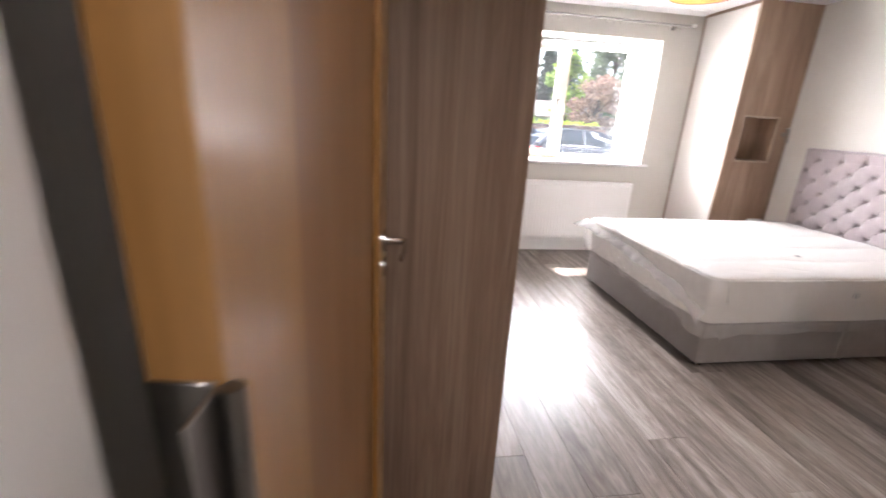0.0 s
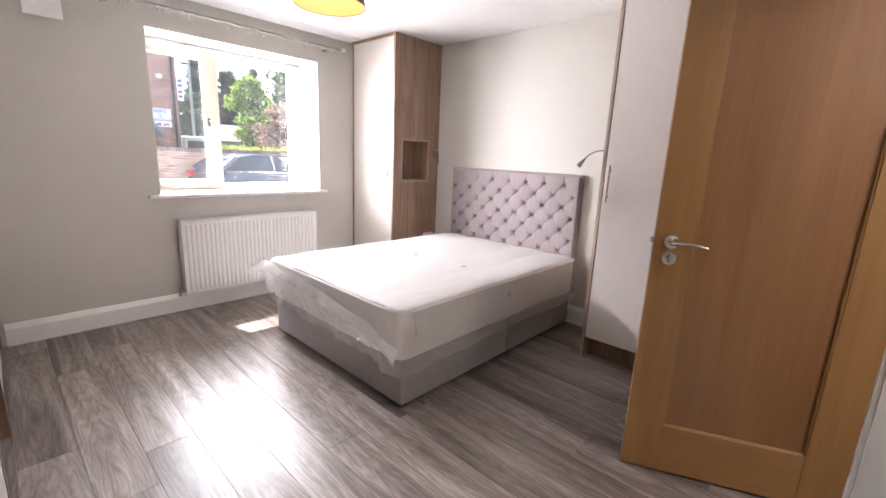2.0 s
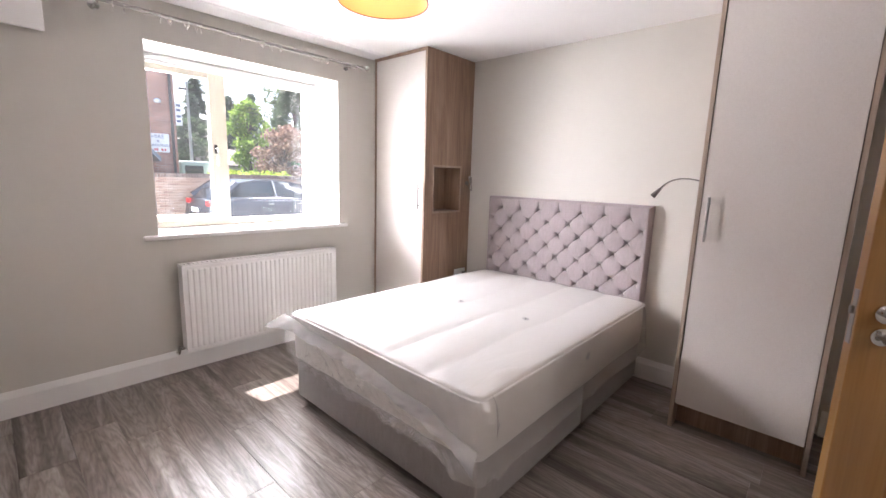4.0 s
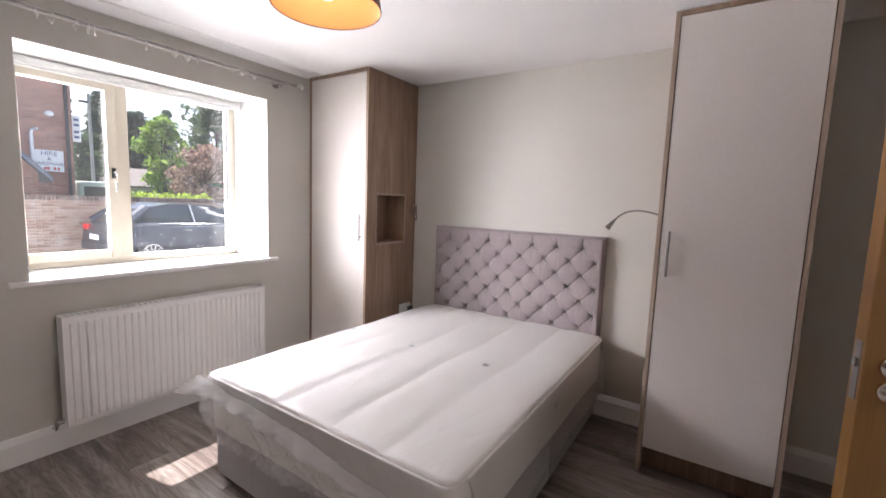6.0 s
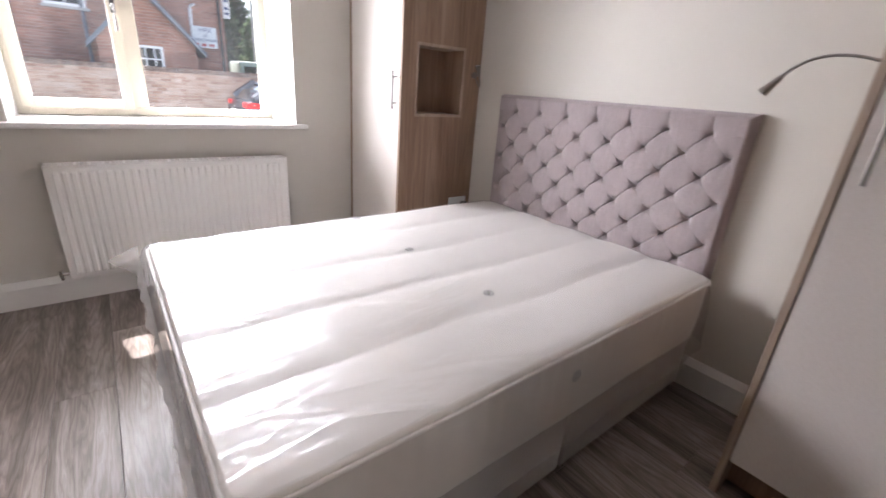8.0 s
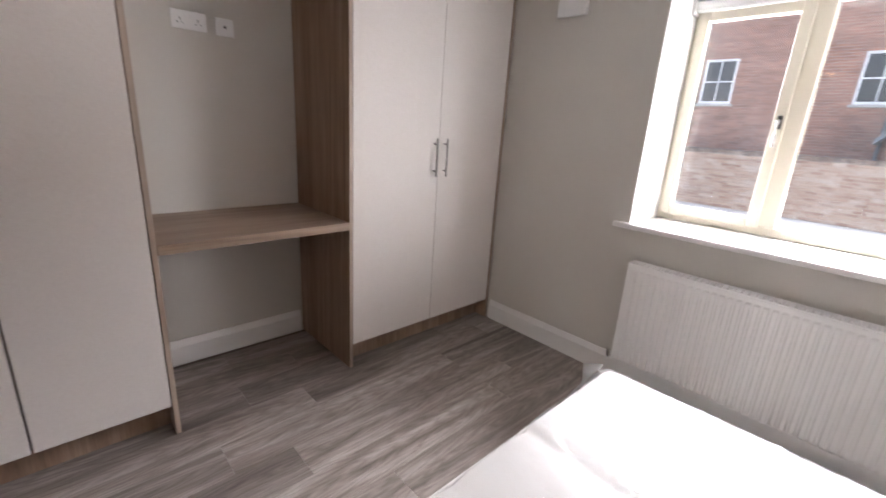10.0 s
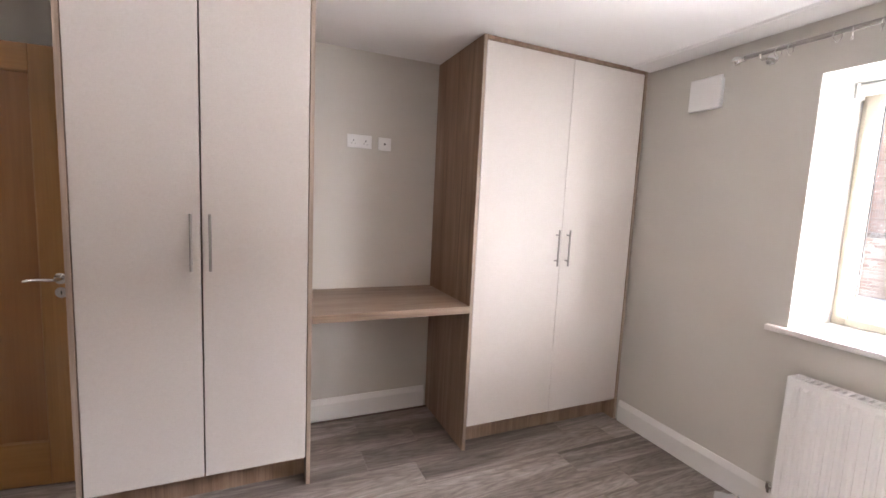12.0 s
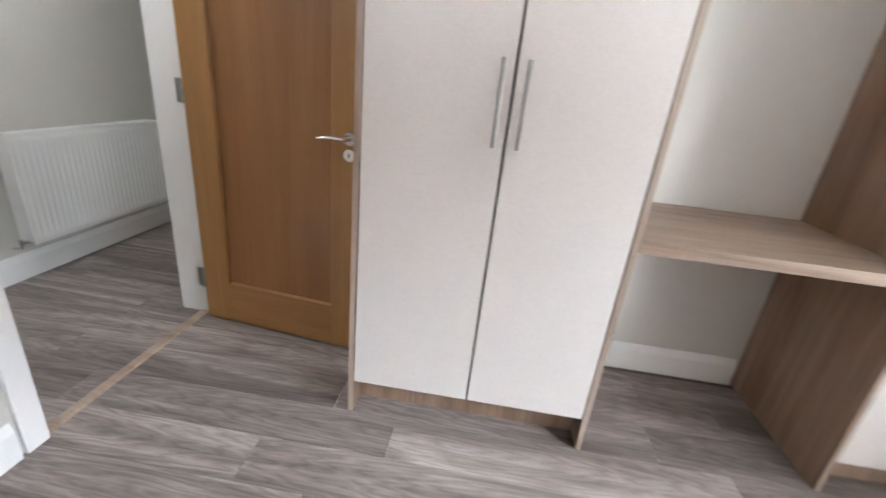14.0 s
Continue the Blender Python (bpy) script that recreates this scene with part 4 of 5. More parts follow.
def pad(nx, ny, hx, hy, r, inset, topz, profile):
    """A padded slab: topz(x, y) is its upper face; profile: rings (outset from the inset edge, drop) or a function of the ring and place."""
    bm = bmesh.new()
    grid = []
    for i in range(nx + 1):
        row = []
        for j in range(ny + 1):
            x, y = plan_round((2 * i / nx - 1) * (hx - inset), (2 * j / ny - 1) * (hy - inset), hx - inset, hy - inset, r)
            row.append(bm.verts.new((x, y, topz(x, y))))
        grid.append(row)
    for i in range(nx):
        for j in range(ny):
            bm.faces.new((grid[i][j], grid[i + 1][j], grid[i + 1][j + 1], grid[i][j + 1]))
    edge = [grid[i][0] for i in range(nx)] + [grid[nx][j] for j in range(ny)] + [grid[i][ny] for i in range(nx, 0, -1)] + [grid[0][j] for j in range(ny, 0, -1)]
    n = len(edge)
    nor = []
    for k in range(n):
        d = edge[(k + 1) % n].co - edge[k - 1].co
        nor.append(Vector((d.y, -d.x, 0)).normalized())
    last = edge
    for ringi in range(len(profile(0, Vector((0, 0, 0)), Vector((1, 0, 0)), 0))):
        cur = []
        for k in range(n):
            out, drop = profile(k / n, edge[k].co, nor[k], ringi)[ringi]
            p = edge[k].co + nor[k] * out
            cur.append(bm.verts.new((p.x, p.y, edge[k].co.z - drop)))
        for k in range(n):
            bm.faces.new((last[k], cur[k], cur[(k + 1) % n], last[(k + 1) % n]))
        last = cur
    return bm, last


MT, MB = 0.572, 0.287
MHX, MHY = 0.912, 0.682
MC = Vector((2.615, 2.42, 0))


def quilt(x, y):
    """Soft lengthwise bands with cross stitching."""
    by = (y / (2 * MHY) + 0.5) * 5
    wob = 0.12 * noise.noise(Vector((x * 2.2, y * 2.2, 3.1)))
    band = 1 - abs(2 * ((by + wob) % 1.0) - 1) ** 4
    bx = (x / (2 * MHX) + 0.5) * 4
    cross = 1 - 0.2 * (abs(2 * ((bx + wob + 0.5 * (int(by) % 2)) % 1.0) - 1) ** 6)
    e = min(MHX - abs(x), MHY - abs(y))
    return MT - 0.010 + 0.010 * band * cross + 0.006 * noise.noise(Vector((x * 3, y * 3, 0.5))) - 0.006 * max(0, 1 - e / 0.06) ** 2


def mattress_side(f, p, n, r):
    w = 0.004 * noise.noise(Vector((p.x * 6, p.y * 6, 1.7)))
    w += 0.006 * (abs(math.sin((p.x + p.y) * 52 + 3 * noise.noise(Vector((p.x * 4, p.y * 4, 0))))) - 0.6)
    return [(0.004, 0.003), (0.008 + w, 0.012), (0.008 + w, 0.05), (0.010 + w, 0.14), (0.008, 0.22), (0.006, 0.262), (-0.02, 0.272)]


bm, last = pad(96, 72, MHX, MHY, 0.04, 0.012, quilt, mattress_side)
bm.faces.new(last[::-1])
bm.faces.ensure_lookup_table()
edge_bm = bm.copy()
edge_bm.faces.ensure_lookup_table()
bmesh.ops.delete(edge_bm, geom=[f for f in edge_bm.faces if f.index < 96 * 72], context="FACES")
bmesh.ops.delete(bm, geom=[f for f in bm.faces if f.index >= 96 * 72], context="FACES")
mattress = thing("mattress", (MC.x, MC.y, MB), "white quilted double mattress lying on the divan", "mattress")
ORIGIN["mattress"] = Vector((0, 0, MB))
part("quilted_top", bm, TICK, mattress, smooth=True)
part("border", edge_bm, BORDER, mattress, "beige side-stitched mattress border", smooth=True)
pip = []
for k in range(160):
    a = k / 160 * 4
    s, t = int(a), a % 1
    hx, hy = MHX + 0.001, MHY + 0.001
    q = ((-hx + 2 * hx * t, -hy), (hx, -hy + 2 * hy * t), (hx - 2 * hx * t, hy), (-hx, hy - 2 * hy * t))[s]
    q = plan_round(q[0], q[1], hx, hy, 0.045)
    pip.append((q[0], q[1], MT - 0.022 + 0.003 * noise.noise(Vector((q[0] * 5, q[1] * 5, 2)))))
part("piping", tube(pip + pip[:1], 0.005, 8), TICK, mattress, smooth=True)
for x, y in ((2.60, 2.105), (2.583, 2.573), (2.583, 3.05)):
    lb = rod((x - MC.x, y - MC.y, quilt(x - MC.x, y - MC.y) + 0.0008), (x - MC.x, y - MC.y, quilt(x - MC.x, y - MC.y) + 0.0016), 0.021, 20)
    lg = part("woven_badge", lb, base_mat("badge_white", 0.6, 0, (0.6, 0.6, 0.6))[0], mattress)
    rr = ring((x - MC.x, y - MC.y, quilt(x - MC.x, y - MC.y) + 0.0018), (0, 0, 1), 0.017, 0.0014, 20, 6)
    for d in (-0.006, 0.0, 0.006):
        box(x - MC.x + d - 0.0012, x - MC.x + d + 0.0012, y - MC.y - 0.009, y - MC.y + 0.009, quilt(x - MC.x, y - MC.y) + 0.001, quilt(x - MC.x, y - MC.y) + 0.0024, bm=rr)
    part("badge_mark", rr, DARK, lg)
b = rod((2.62 - MC.x, -MHY - 0.003, 0.46), (2.62 - MC.x, -MHY - 0.0045, 0.46), 0.021, 20)
part("side_badge", b, base_mat("badge_grey", 0.6, 0, (0.42, 0.42, 0.42))[0], mattress)


def film_top(x, y):
    """Film lying on the quilting, with long slack creases, most of them at the foot."""
    foot = 0.25 + 0.75 * min(1.0, max(0.0, (0.15 - x / MHX)))
    z = quilt(x, y) + 0.006
    for ax, ay, sc, amp, ph in ((0.35, 1.0, 7.0, 0.012, 1.3), (-0.3, 1.0, 11.0, 0.007, 6.1), (0.8, 1.0, 9.0, 0.006, 11.7)):
        q = noise.noise(Vector((x * 1.6 + ph, (ax * x + ay * y) * sc, ph)))
        z += amp * foot * max(0.0, 1 - abs(q) / 0.16) ** 1.5 * max(0.0, 0.3 + noise.noise(Vector((x * 2 + ph, y * 2, 3.0))))
    # finer gathers that fan in from the foot and the sides
    for ang, sc, amp, ph in ((0.12, 13.0, 0.0075, 2.2), (-0.45, 17.0, 0.006, 5.4), (0.5, 23.0, 0.004, 8.9)):
        q = noise.noise(Vector(((x + ang * y) * 1.1 + ph, (y - ang * x) * sc, ph)))
        z += amp * (0.15 + foot) * max(0.0, 1 - abs(q) / 0.11) * max(0.0, 0.15 + noise.noise(Vector((x * 2.6, y * 2.6 + ph, ph))))
    return z


def film_side(f, p, n, r):
    """Slack skirt of film: nearly flat along the bed, folded and gathered at the foot and its corners."""
    rows = []
    corner = max(0.0, 1 - (abs(abs(p.x) - MHX) + abs(abs(p.y) - MHY)) / 0.24) ** 1.5
    end = 1.0 if p.x < -MHX + 0.08 else 0.22
    far = 1.0 if p.x < 0 and p.y > 0 else 0.0
    near = 1.0 if p.x < 0 and p.y < 0 else 0.0
    s = p.y - p.x
    hem = (0.285 if p.x < -MHX + 0.08 else 0.308) + 0.014 * noise.noise(Vector((p.x * 3, p.y * 3, 9))) + 0.008 * end * noise.noise(Vector((s * 8, 2, 9)))
    hem += corner * (0.10 * near - 0.03 * far)
    for k in range(1, 23):
        t = k / 22
        fold = 0.0
        for sl, sc, amp, ph in ((0.45, 8.0, 0.018, 2.5), (-0.35, 14.0, 0.012, 7.7), (0.6, 25.0, 0.0025, 4.1)):
            q = noise.noise(Vector(((s + sl * t) * sc, t * 1.3 + ph, ph)))
            fold += amp * (1 - min(1.0, abs(q) / 0.2)) * (0.25 + 0.75 * t)
        soft = noise.noise(Vector((s * 4, t * 1.5, 5)))
        bulge = 0.019 * math.sqrt(min(1.0, 5 * t)) + (0.018 + 0.022 * (1 - end)) * t + end * fold * min(1.0, 6 * t) + 0.006 * soft * t
        bulge += corner * end * (0.045 * near + 0.055 * far) * math.sin(min(1.0, 0.15 + t * 0.85) * math.pi) * (0.7 + 0.6 * noise.noise(Vector((s * 18, t * 4, 1))))
        rows.append((max(0.018 * math.sqrt(min(1.0, 5 * t)), bulge), 0.002 + hem * t ** 1.06))
    return rows


bm, last = pad(260, 260, MHX, MHY, 0.04, 0.012, film_top, film_side)
bm.faces.ensure_lookup_table()
skirt_bm = bm.copy()
skirt_bm.faces.ensure_lookup_table()
bmesh.ops.delete(skirt_bm, geom=[f for f in skirt_bm.faces if f.index < 260 * 260], context="FACES")
bmesh.ops.delete(bm, geom=[f for f in bm.faces if f.index >= 260 * 260], context="FACES")
cover = solid("mattress_cover", bm, FILM, "crinkled clear polythene wrapping on the new mattress", "plastic cover", smooth=True, base=(0, 0, MB))
cover.location = (MC.x, MC.y, MB)


def seam_flap():
    """The bag's welded end: a doubled strip that stands out at the foot, high at the far corner and hanging low at the near one."""
    bm = bmesh.new()
    grid = []
    for i in range(201):
        s = i / 200
        far, near = math.exp(-s / 0.045), math.exp(-(1 - s) / 0.05)
        edge = 0.085 + 0.065 * s + 0.085 * s ** 3 + 0.010 * noise.noise(Vector((s * 9, 0, 4))) + 0.004 * noise.noise(Vector((s * 24, 1, 4))) + 0.045 * near - 0.01 * far
        width = 0.062 + 0.02 * noise.noise(Vector((s * 7, 3, 2))) + 0.03 * near
        y = MHY + 0.012 - s * (2 * MHY + 0.035)
        row = []
        for k in range(15):
            t = k / 14
            out = 0.028 + t * (0.016 + 0.014 * noise.noise(Vector((s * 16, 7, 1)))) + 0.005 * t * noise.noise(Vector((s * 38 + t * 2, t * 2, 8)))
            out += far * t * 0.085 + near * 0.03 * math.sin(t * math.pi * 0.8)
            dz = edge - width * (1 - t) + 0.003 * math.sin(t * math.pi) * noise.noise(Vector((s * 20, t * 3, 6)))
            row.append(bm.verts.new((-MHX - out, y + far * t * 0.045 - near * t * 0.02, MT - dz)))
        grid.append(row)
    for a, c in zip(grid, grid[1:]):
        for k in range(14):
            bm.faces.new((a[k], c[k], c[k + 1], a[k + 1]))
    return bm


ORIGIN[cover.name] = Vector((0, 0, MB))
part("skirt", skirt_bm, SKIRT, cover, "slack clouded polythene hanging round the mattress", smooth=True)
part("seam_flap", seam_flap(), FOLDED, cover, "doubled welded end of the polythene bag", smooth=True)


# buttoned headboard
HX, HY0, HY1, HZ0, HZ1 = 3.598, 1.772, 3.108, 0.30, 1.205
ROWZ, COLY = 0.0885, 0.1755


def tuft(y, z):
    """Depth of padding at a place on the face: diamonds between buttons, pleats above the top row."""
    yc = (HY0 + HY1) / 2
    top = HZ1 - 0.088
    e = min(y - HY0, HY1 - y, HZ1 - z)
    rim = 1 - max(0.0, 1 - e / 0.024) ** 2.2
    u = (y - yc) / COLY
    v = (top - z) / (2 * ROWZ)
    if z > top:
        a = abs(((u + 0.5) % 1.0) - 0.5)
        return (0.063 - 0.006 * math.exp(-(a / 0.02) ** 2) * (1 if abs(u) < 3.2 else 0) - 0.043 * math.exp(-((math.hypot(a * COLY, z - top) / 0.0125) ** 0.85)) * (1 if abs(u) < 3.3 else 0)) * (0.25 + 0.75 * rim)
    if abs(u) > 3.52:
        a = abs(((v + 0.5) % 1.0) - 0.5)
        side = min(1.0, (abs(u) - 3.52) / 0.1)
    else:
        side = 0.0
    p, q = u + v, u - v
    cp, cq = abs(((p + 0.5) % 1.0) - 0.5), abs(((q + 0.5) % 1.0) - 0.5)
    du, dv = (round(p) + round(q)) / 2, (round(p) - round(q)) / 2
    near = math.hypot((u - du) * COLY, (v - dv) * 2 * ROWZ)
    fade = 0.38 + 0.62 * math.exp(-(near / 0.045) ** 2)
    short = math.exp(-(near / 0.034) ** 2)
    crease = max(math.exp(-(cp * 0.125 / 0.003) ** 2) * 0.8 * short, math.exp(-(cq * 0.125 / 0.0026) ** 2) * fade)
    puff = 0.985 + 0.015 * min(1.0, 5.0 * cp * cq) ** 0.6
    ang = math.atan2(v - dv, u - du)
    pleat = 0.0026 * math.sin(ang * 7 + 3 * du + 5 * dv) * math.exp(-near / 0.026)
    d = 0.064 * puff - 0.0085 * crease - 0.043 * math.exp(-((near / 0.0125) ** 0.85)) - pleat
    d = d * (1 - side) + 0.060 * side
    return max(0.004, d) * (0.25 + 0.75 * rim)


hb = thing("headboard", (3.57, (HY0 + HY1) / 2, 0), "mauve grey chenille headboard with deep diamond buttoning", "headboard")
bm = bmesh.new()
ny, nz = 600, 400
g = [[bm.verts.new((HX - tuft(HY0 + (HY1 - HY0) * i / ny, HZ0 + (HZ1 - HZ0) * j / nz), HY0 + (HY1 - HY0) * i / ny, HZ0 + (HZ1 - HZ0) * j / nz)) for j in range(nz + 1)] for i in range(ny + 1)]
for i in range(ny):
    for j in range(nz):
        bm.faces.new((g[i][j], g[i][j + 1], g[i + 1][j + 1], g[i + 1][j]))
rim = [g[i][0] for i in range(ny)] + [g[ny][j] for j in range(nz)] + [g[i][nz] for i in range(ny, 0, -1)] + [g[0][j] for j in range(nz, 0, -1)]
back = [bm.verts.new((XE - 0.004, v.co.y, v.co.z)) for v in rim]
k = len(rim)
for i in range(k):
    bm.faces.new((rim[i], back[i], back[(i + 1) % k], rim[(i + 1) % k]))
bm.faces.new(back)
pad_ob = part("padding", bm, HEADF, hb, smooth=True)
yc = (HY0 + HY1) / 2
for r in range(9):
    z = HZ1 - 0.088 - r * ROWZ
    if z < 0.5:
        break
    n = 7 if r % 2 == 0 else 8
    for c in range(n):
        y = yc + (c - (n - 1) / 2) * COLY
        part("button", ball((HX - 0.022, y, z), 0.008, u=12, v=8, squash=(0.6, 1, 1)), HEADF, hb, smooth=True)
for y in (HY0 + 0.2, HY1 - 0.2):
    part("leg", box(3.562, 3.592, y - 0.03, y + 0.03, 0, 0.31, 0.002), CABW, hb)

# ---- pendant ----
LX, LY = 1.655, 2.235
lamp = thing("pendant_lamp", (LX, LY, H - 0.3), "brown fabric pendant shade with lit warm bulb", "lamp")
ZB, ZT, RB, RT = 1.978, 2.19, 0.166, 0.13
shade = bmesh.new()
n = 56
prof = [(RB, ZB), (RB + 0.0015, ZB + 0.002), (RT + 0.0015, ZT - 0.002), (RT, ZT)]
rings = [[shade.verts.new((LX + r * math.cos(k * math.tau / n), LY + r * math.sin(k * math.tau / n), z)) for k in range(n)] for r, z in prof]
for a, c in zip(rings, rings[1:]):
    for k in range(n):
        shade.faces.new((a[k], a[(k + 1) % n], c[(k + 1) % n], c[k]))
sh = part("shade", shade, SHADEF, lamp, smooth=True)
inner = bmesh.new()
rings = [[inner.verts.new((LX + r * math.cos(k * math.tau / n), LY + r * math.sin(k * math.tau / n), z)) for k in range(n)] for r, z in ((RB - 0.0015, ZB + 0.001), (RT - 0.0015, ZT - 0.001))]
for k in range(n):
    inner.faces.new((rings[0][k], rings[1][k], rings[1][(k + 1) % n], rings[0][(k + 1) % n]))
part("lining", inner, SHADEIN, sh, "cream shade lining lit from within", smooth=True, recalc=False)
part("rim", ring((LX, LY, ZB), (0, 0, 1), RB, 0.0022, 56, 6), SHADEF, sh, smooth=True)
fr = ring((LX, LY, ZT - 0.02), (0, 0, 1), 0.021, 0.002, 20, 6)
for k in range(3):
    a = k * math.tau / 3
    rod((LX + 0.02 * math.cos(a), LY + 0.02 * math.sin(a), ZT - 0.02), (LX + (RT - 0.002) * math.cos(a), LY + (RT - 0.002) * math.sin(a), ZT - 0.004), 0.0015, 6, bm=fr)
part("shade_ring", fr, STEEL, sh)
part("lamp_holder", rod((LX, LY, ZT - 0.075), (LX, LY, ZT + 0.01), 0.017, 18), WHITEPL, lamp, smooth=True)
bulb = ball((LX, LY, ZB + 0.055), 0.03, u=20, v=14)
rod((LX, LY, ZB + 0.075), (LX, LY, ZT - 0.07), 0.026, 18, 0.015, bm=bulb)
part("bulb", bulb, BULB, lamp, "glowing warm bulb", smooth=True)
bulb_light = bpy.data.lights.new("bulb_light", "POINT")
bulb_light.energy, bulb_light.color, bulb_light.shadow_soft_size = 0.13, (1.0, 0.45, 0.2), 0.03
bl = new("bulb_light", bulb_light)
bl.location = (LX, LY, ZB + 0.015)
part("flex", rod((LX, LY, ZT + 0.008), (LX, LY, H - 0.02), 0.003, 8), WHITEPL, lamp)
part("ceiling_rose", rod((LX, LY, H - 0.024), (LX, LY, H - 0.0005), 0.03, 28, 0.04), WHITEPL, lamp, smooth=True)

# ---- outside ----
GZ = -0.32
setting("ground", box(-300, 320, 4.4, 400, GZ - 0.3, GZ - 0.05), GRASS, "grassy ground reaching to the horizon", "ground")
setting("pavement_near", box(-60, 70, YN + WALLT, 7.2, GZ - 0.048, GZ), CONC, "pale concrete path outside the window", "pavement")
setting("road", box(-120, 140, 7.2, 12.9, GZ - 0.049, GZ - 0.035), ASPH, "grey asphalt road", "road")
b = box(-60, 70, 12.9, 13.03, GZ - 0.048, GZ + 0.075, 0.01)
setting("kerb", b, CONC, "pale concrete kerb", "kerb")
setting("pavement_far", box(-60, 70, 13.03, 14.49, GZ - 0.048, GZ + 0.07), CONC, "pale concrete pavement by the brick wall", "pavement")

bw = thing("boundary_wall", (0, 14.65, GZ), "old weathered brick boundary wall with dark coping", "wall")
part("core", box(-14, 8.1, 14.51, 14.78, GZ - 0.05, 1.10), MORTAR, bw, "pale lime mortar")
part("coping_bed", box(-14, 8.12, 14.5, 14.80, 1.10, 1.19), MORTAR, bw)
part("pier", box(8.1, 8.5, 14.42, 14.86, GZ - 0.05, 1.16, 0.01), RENDERW, bw, "pale rendered end pier")

# brick shop building with a gabled porch
BX, BY = 5.1, 17.0
shop = thing("shop_building", (0, 20, GZ), "two storey red brick building with gabled porch", "building")
part("front_wall", box(-10, BX, BY, BY + 0.3, GZ - 0.05, 6.6), BRICK, shop)
part("side_wall", box(BX - 0.3, BX + 0.001, BY + 0.3, 27, GZ - 0.05, 6.6), BRICKY, shop)
part("rear_wall", box(-10, BX, 27, 27.3, GZ - 0.05, 6.6), BRICK, shop)
part("roof", extrude_profile([(BY - 0.35, 6.55), (BY - 0.35, 6.7), (22.1, 9.6), (27.6, 6.7), (27.6, 6.55)], "x", -10.3, BX + 0.25), SLATE, shop, "grey slate roof")


def sash_window(parent, x0, x1, z0, z1, y, cols, rows, sill=True):
    fr = box(x0, x0 + 0.06, y - 0.05, y + 0.02, z0, z1)
    box(x1 - 0.06, x1, y - 0.05, y + 0.02, z0, z1, bm=fr)
    box(x0 + 0.06, x1 - 0.06, y - 0.05, y + 0.02, z0, z0 + 0.07, bm=fr)
    box(x0 + 0.06, x1 - 0.06, y - 0.05, y + 0.02, z1 - 0.06, z1, bm=fr)
    for c in range(1, cols):
        x = x0 + (x1 - x0) * c / cols
        box(x - 0.014, x + 0.014, y - 0.045, y + 0.01, z0 + 0.07, z1 - 0.06, bm=fr)
    for r in range(1, rows):
        z = z0 + (z1 - z0) * r / rows
        box(x0 + 0.06, x1 - 0.06, y - 0.043, y + 0.01, z - 0.016, z + 0.016, bm=fr)
    win = part("window", fr, WHITEM, parent, "white painted glazing bar window")
    part("pane", box(x0 + 0.05, x1 - 0.05, y - 0.02, y - 0.015, z0 + 0.05, z1 - 0.05), CARG, win)
    if sill:
        part("sill", box(x0 - 0.06, x1 + 0.06, y - 0.12, y + 0.02, z0 - 0.07, z0, 0.006), CONC, win)


sash_window(shop, 0.95, 1.80, 2.50, 3.75, BY, 2, 2)
sash_window(shop, -2.6, -1.75, 2.50, 3.75, BY, 2, 2)
sash_window(shop, -5.9, -5.05, 2.50, 3.75, BY, 2, 2)
PX0, PX1, PA, PE, PYF = 1.85, 4.1, 3.0, 1.78, 16.1
front = extrude_profile([(PX0, GZ - 0.05), (PX1, GZ - 0.05), (PX1, PE), ((PX0 + PX1) / 2, PA), (PX0, PE)], "y", PYF, BY - 0.002)
part("porch_wall", front, BRICK, shop, "red brick gabled porch")
pm = (PX0 + PX1) / 2
k = (PA - PE) / (pm - PX0)
for s in (-1, 1):
    xe = pm + s * (pm - PX0 + 0.22)
    ze = PA - (pm - PX0 + 0.22) * k
    part("porch_roof", extrude_profile([(pm, PA + 0.002), (pm, PA + 0.15), (xe, ze + 0.13), (xe, ze)], "y", PYF - 0.25, BY - 0.004), SLATE, shop, "grey slate porch roof")
sash_window(shop, 2.66, 3.28, 1.06, 1.72, PYF - 0.001, 3, 2)
part("porch_lamp", box(2.40, 2.50, PYF - 0.09, PYF - 0.002, 1.38, 1.5, 0.01), WHITEM, shop)
part("meter_box", box(2.50, 2.62, PYF - 0.06, PYF - 0.002, 1.12, 1.24, 0.006), WHITEM, shop)
part("lintel", box(2.2, 2.46, PYF - 0.02, PYF - 0.002, 1.66, 1.73, 0.004), CONC, shop)
for x, z0, z1, m in ((4.97, GZ, 6.55, DARK), (1.7, GZ, 6.55, SLATE), (4.2, 1.0, 2.85, WHITEM)):
    p = rod((x, BY - 0.07, z0), (x, BY - 0.07, z1), 0.042, 12)
    if m is WHITEM:
        tube([(x, BY - 0.07, z1), (x + 0.02, BY - 0.1, z1 + 0.08), (x + 0.1, BY - 0.2, z1 + 0.12)], 0.035, 10, p)
    part("downpipe" if m is not WHITEM else "vent_pipe", p, m, shop, smooth=True)
part("floodlight", ball((4.6, BY - 0.08, 3.42), 0.1, u=14, v=8, squash=(1, 0.8, 0.8)), WHITEM, shop, smooth=True)

sign = thing("shop_sign", (4.6, BY, 1.84), "white trade sign with blue and red lettering on the brick wall", "sign")
part("board", box(4.22, 4.84, BY - 0.12, BY - 0.09, 1.84, 2.42, 0.004), WHITEM, sign)


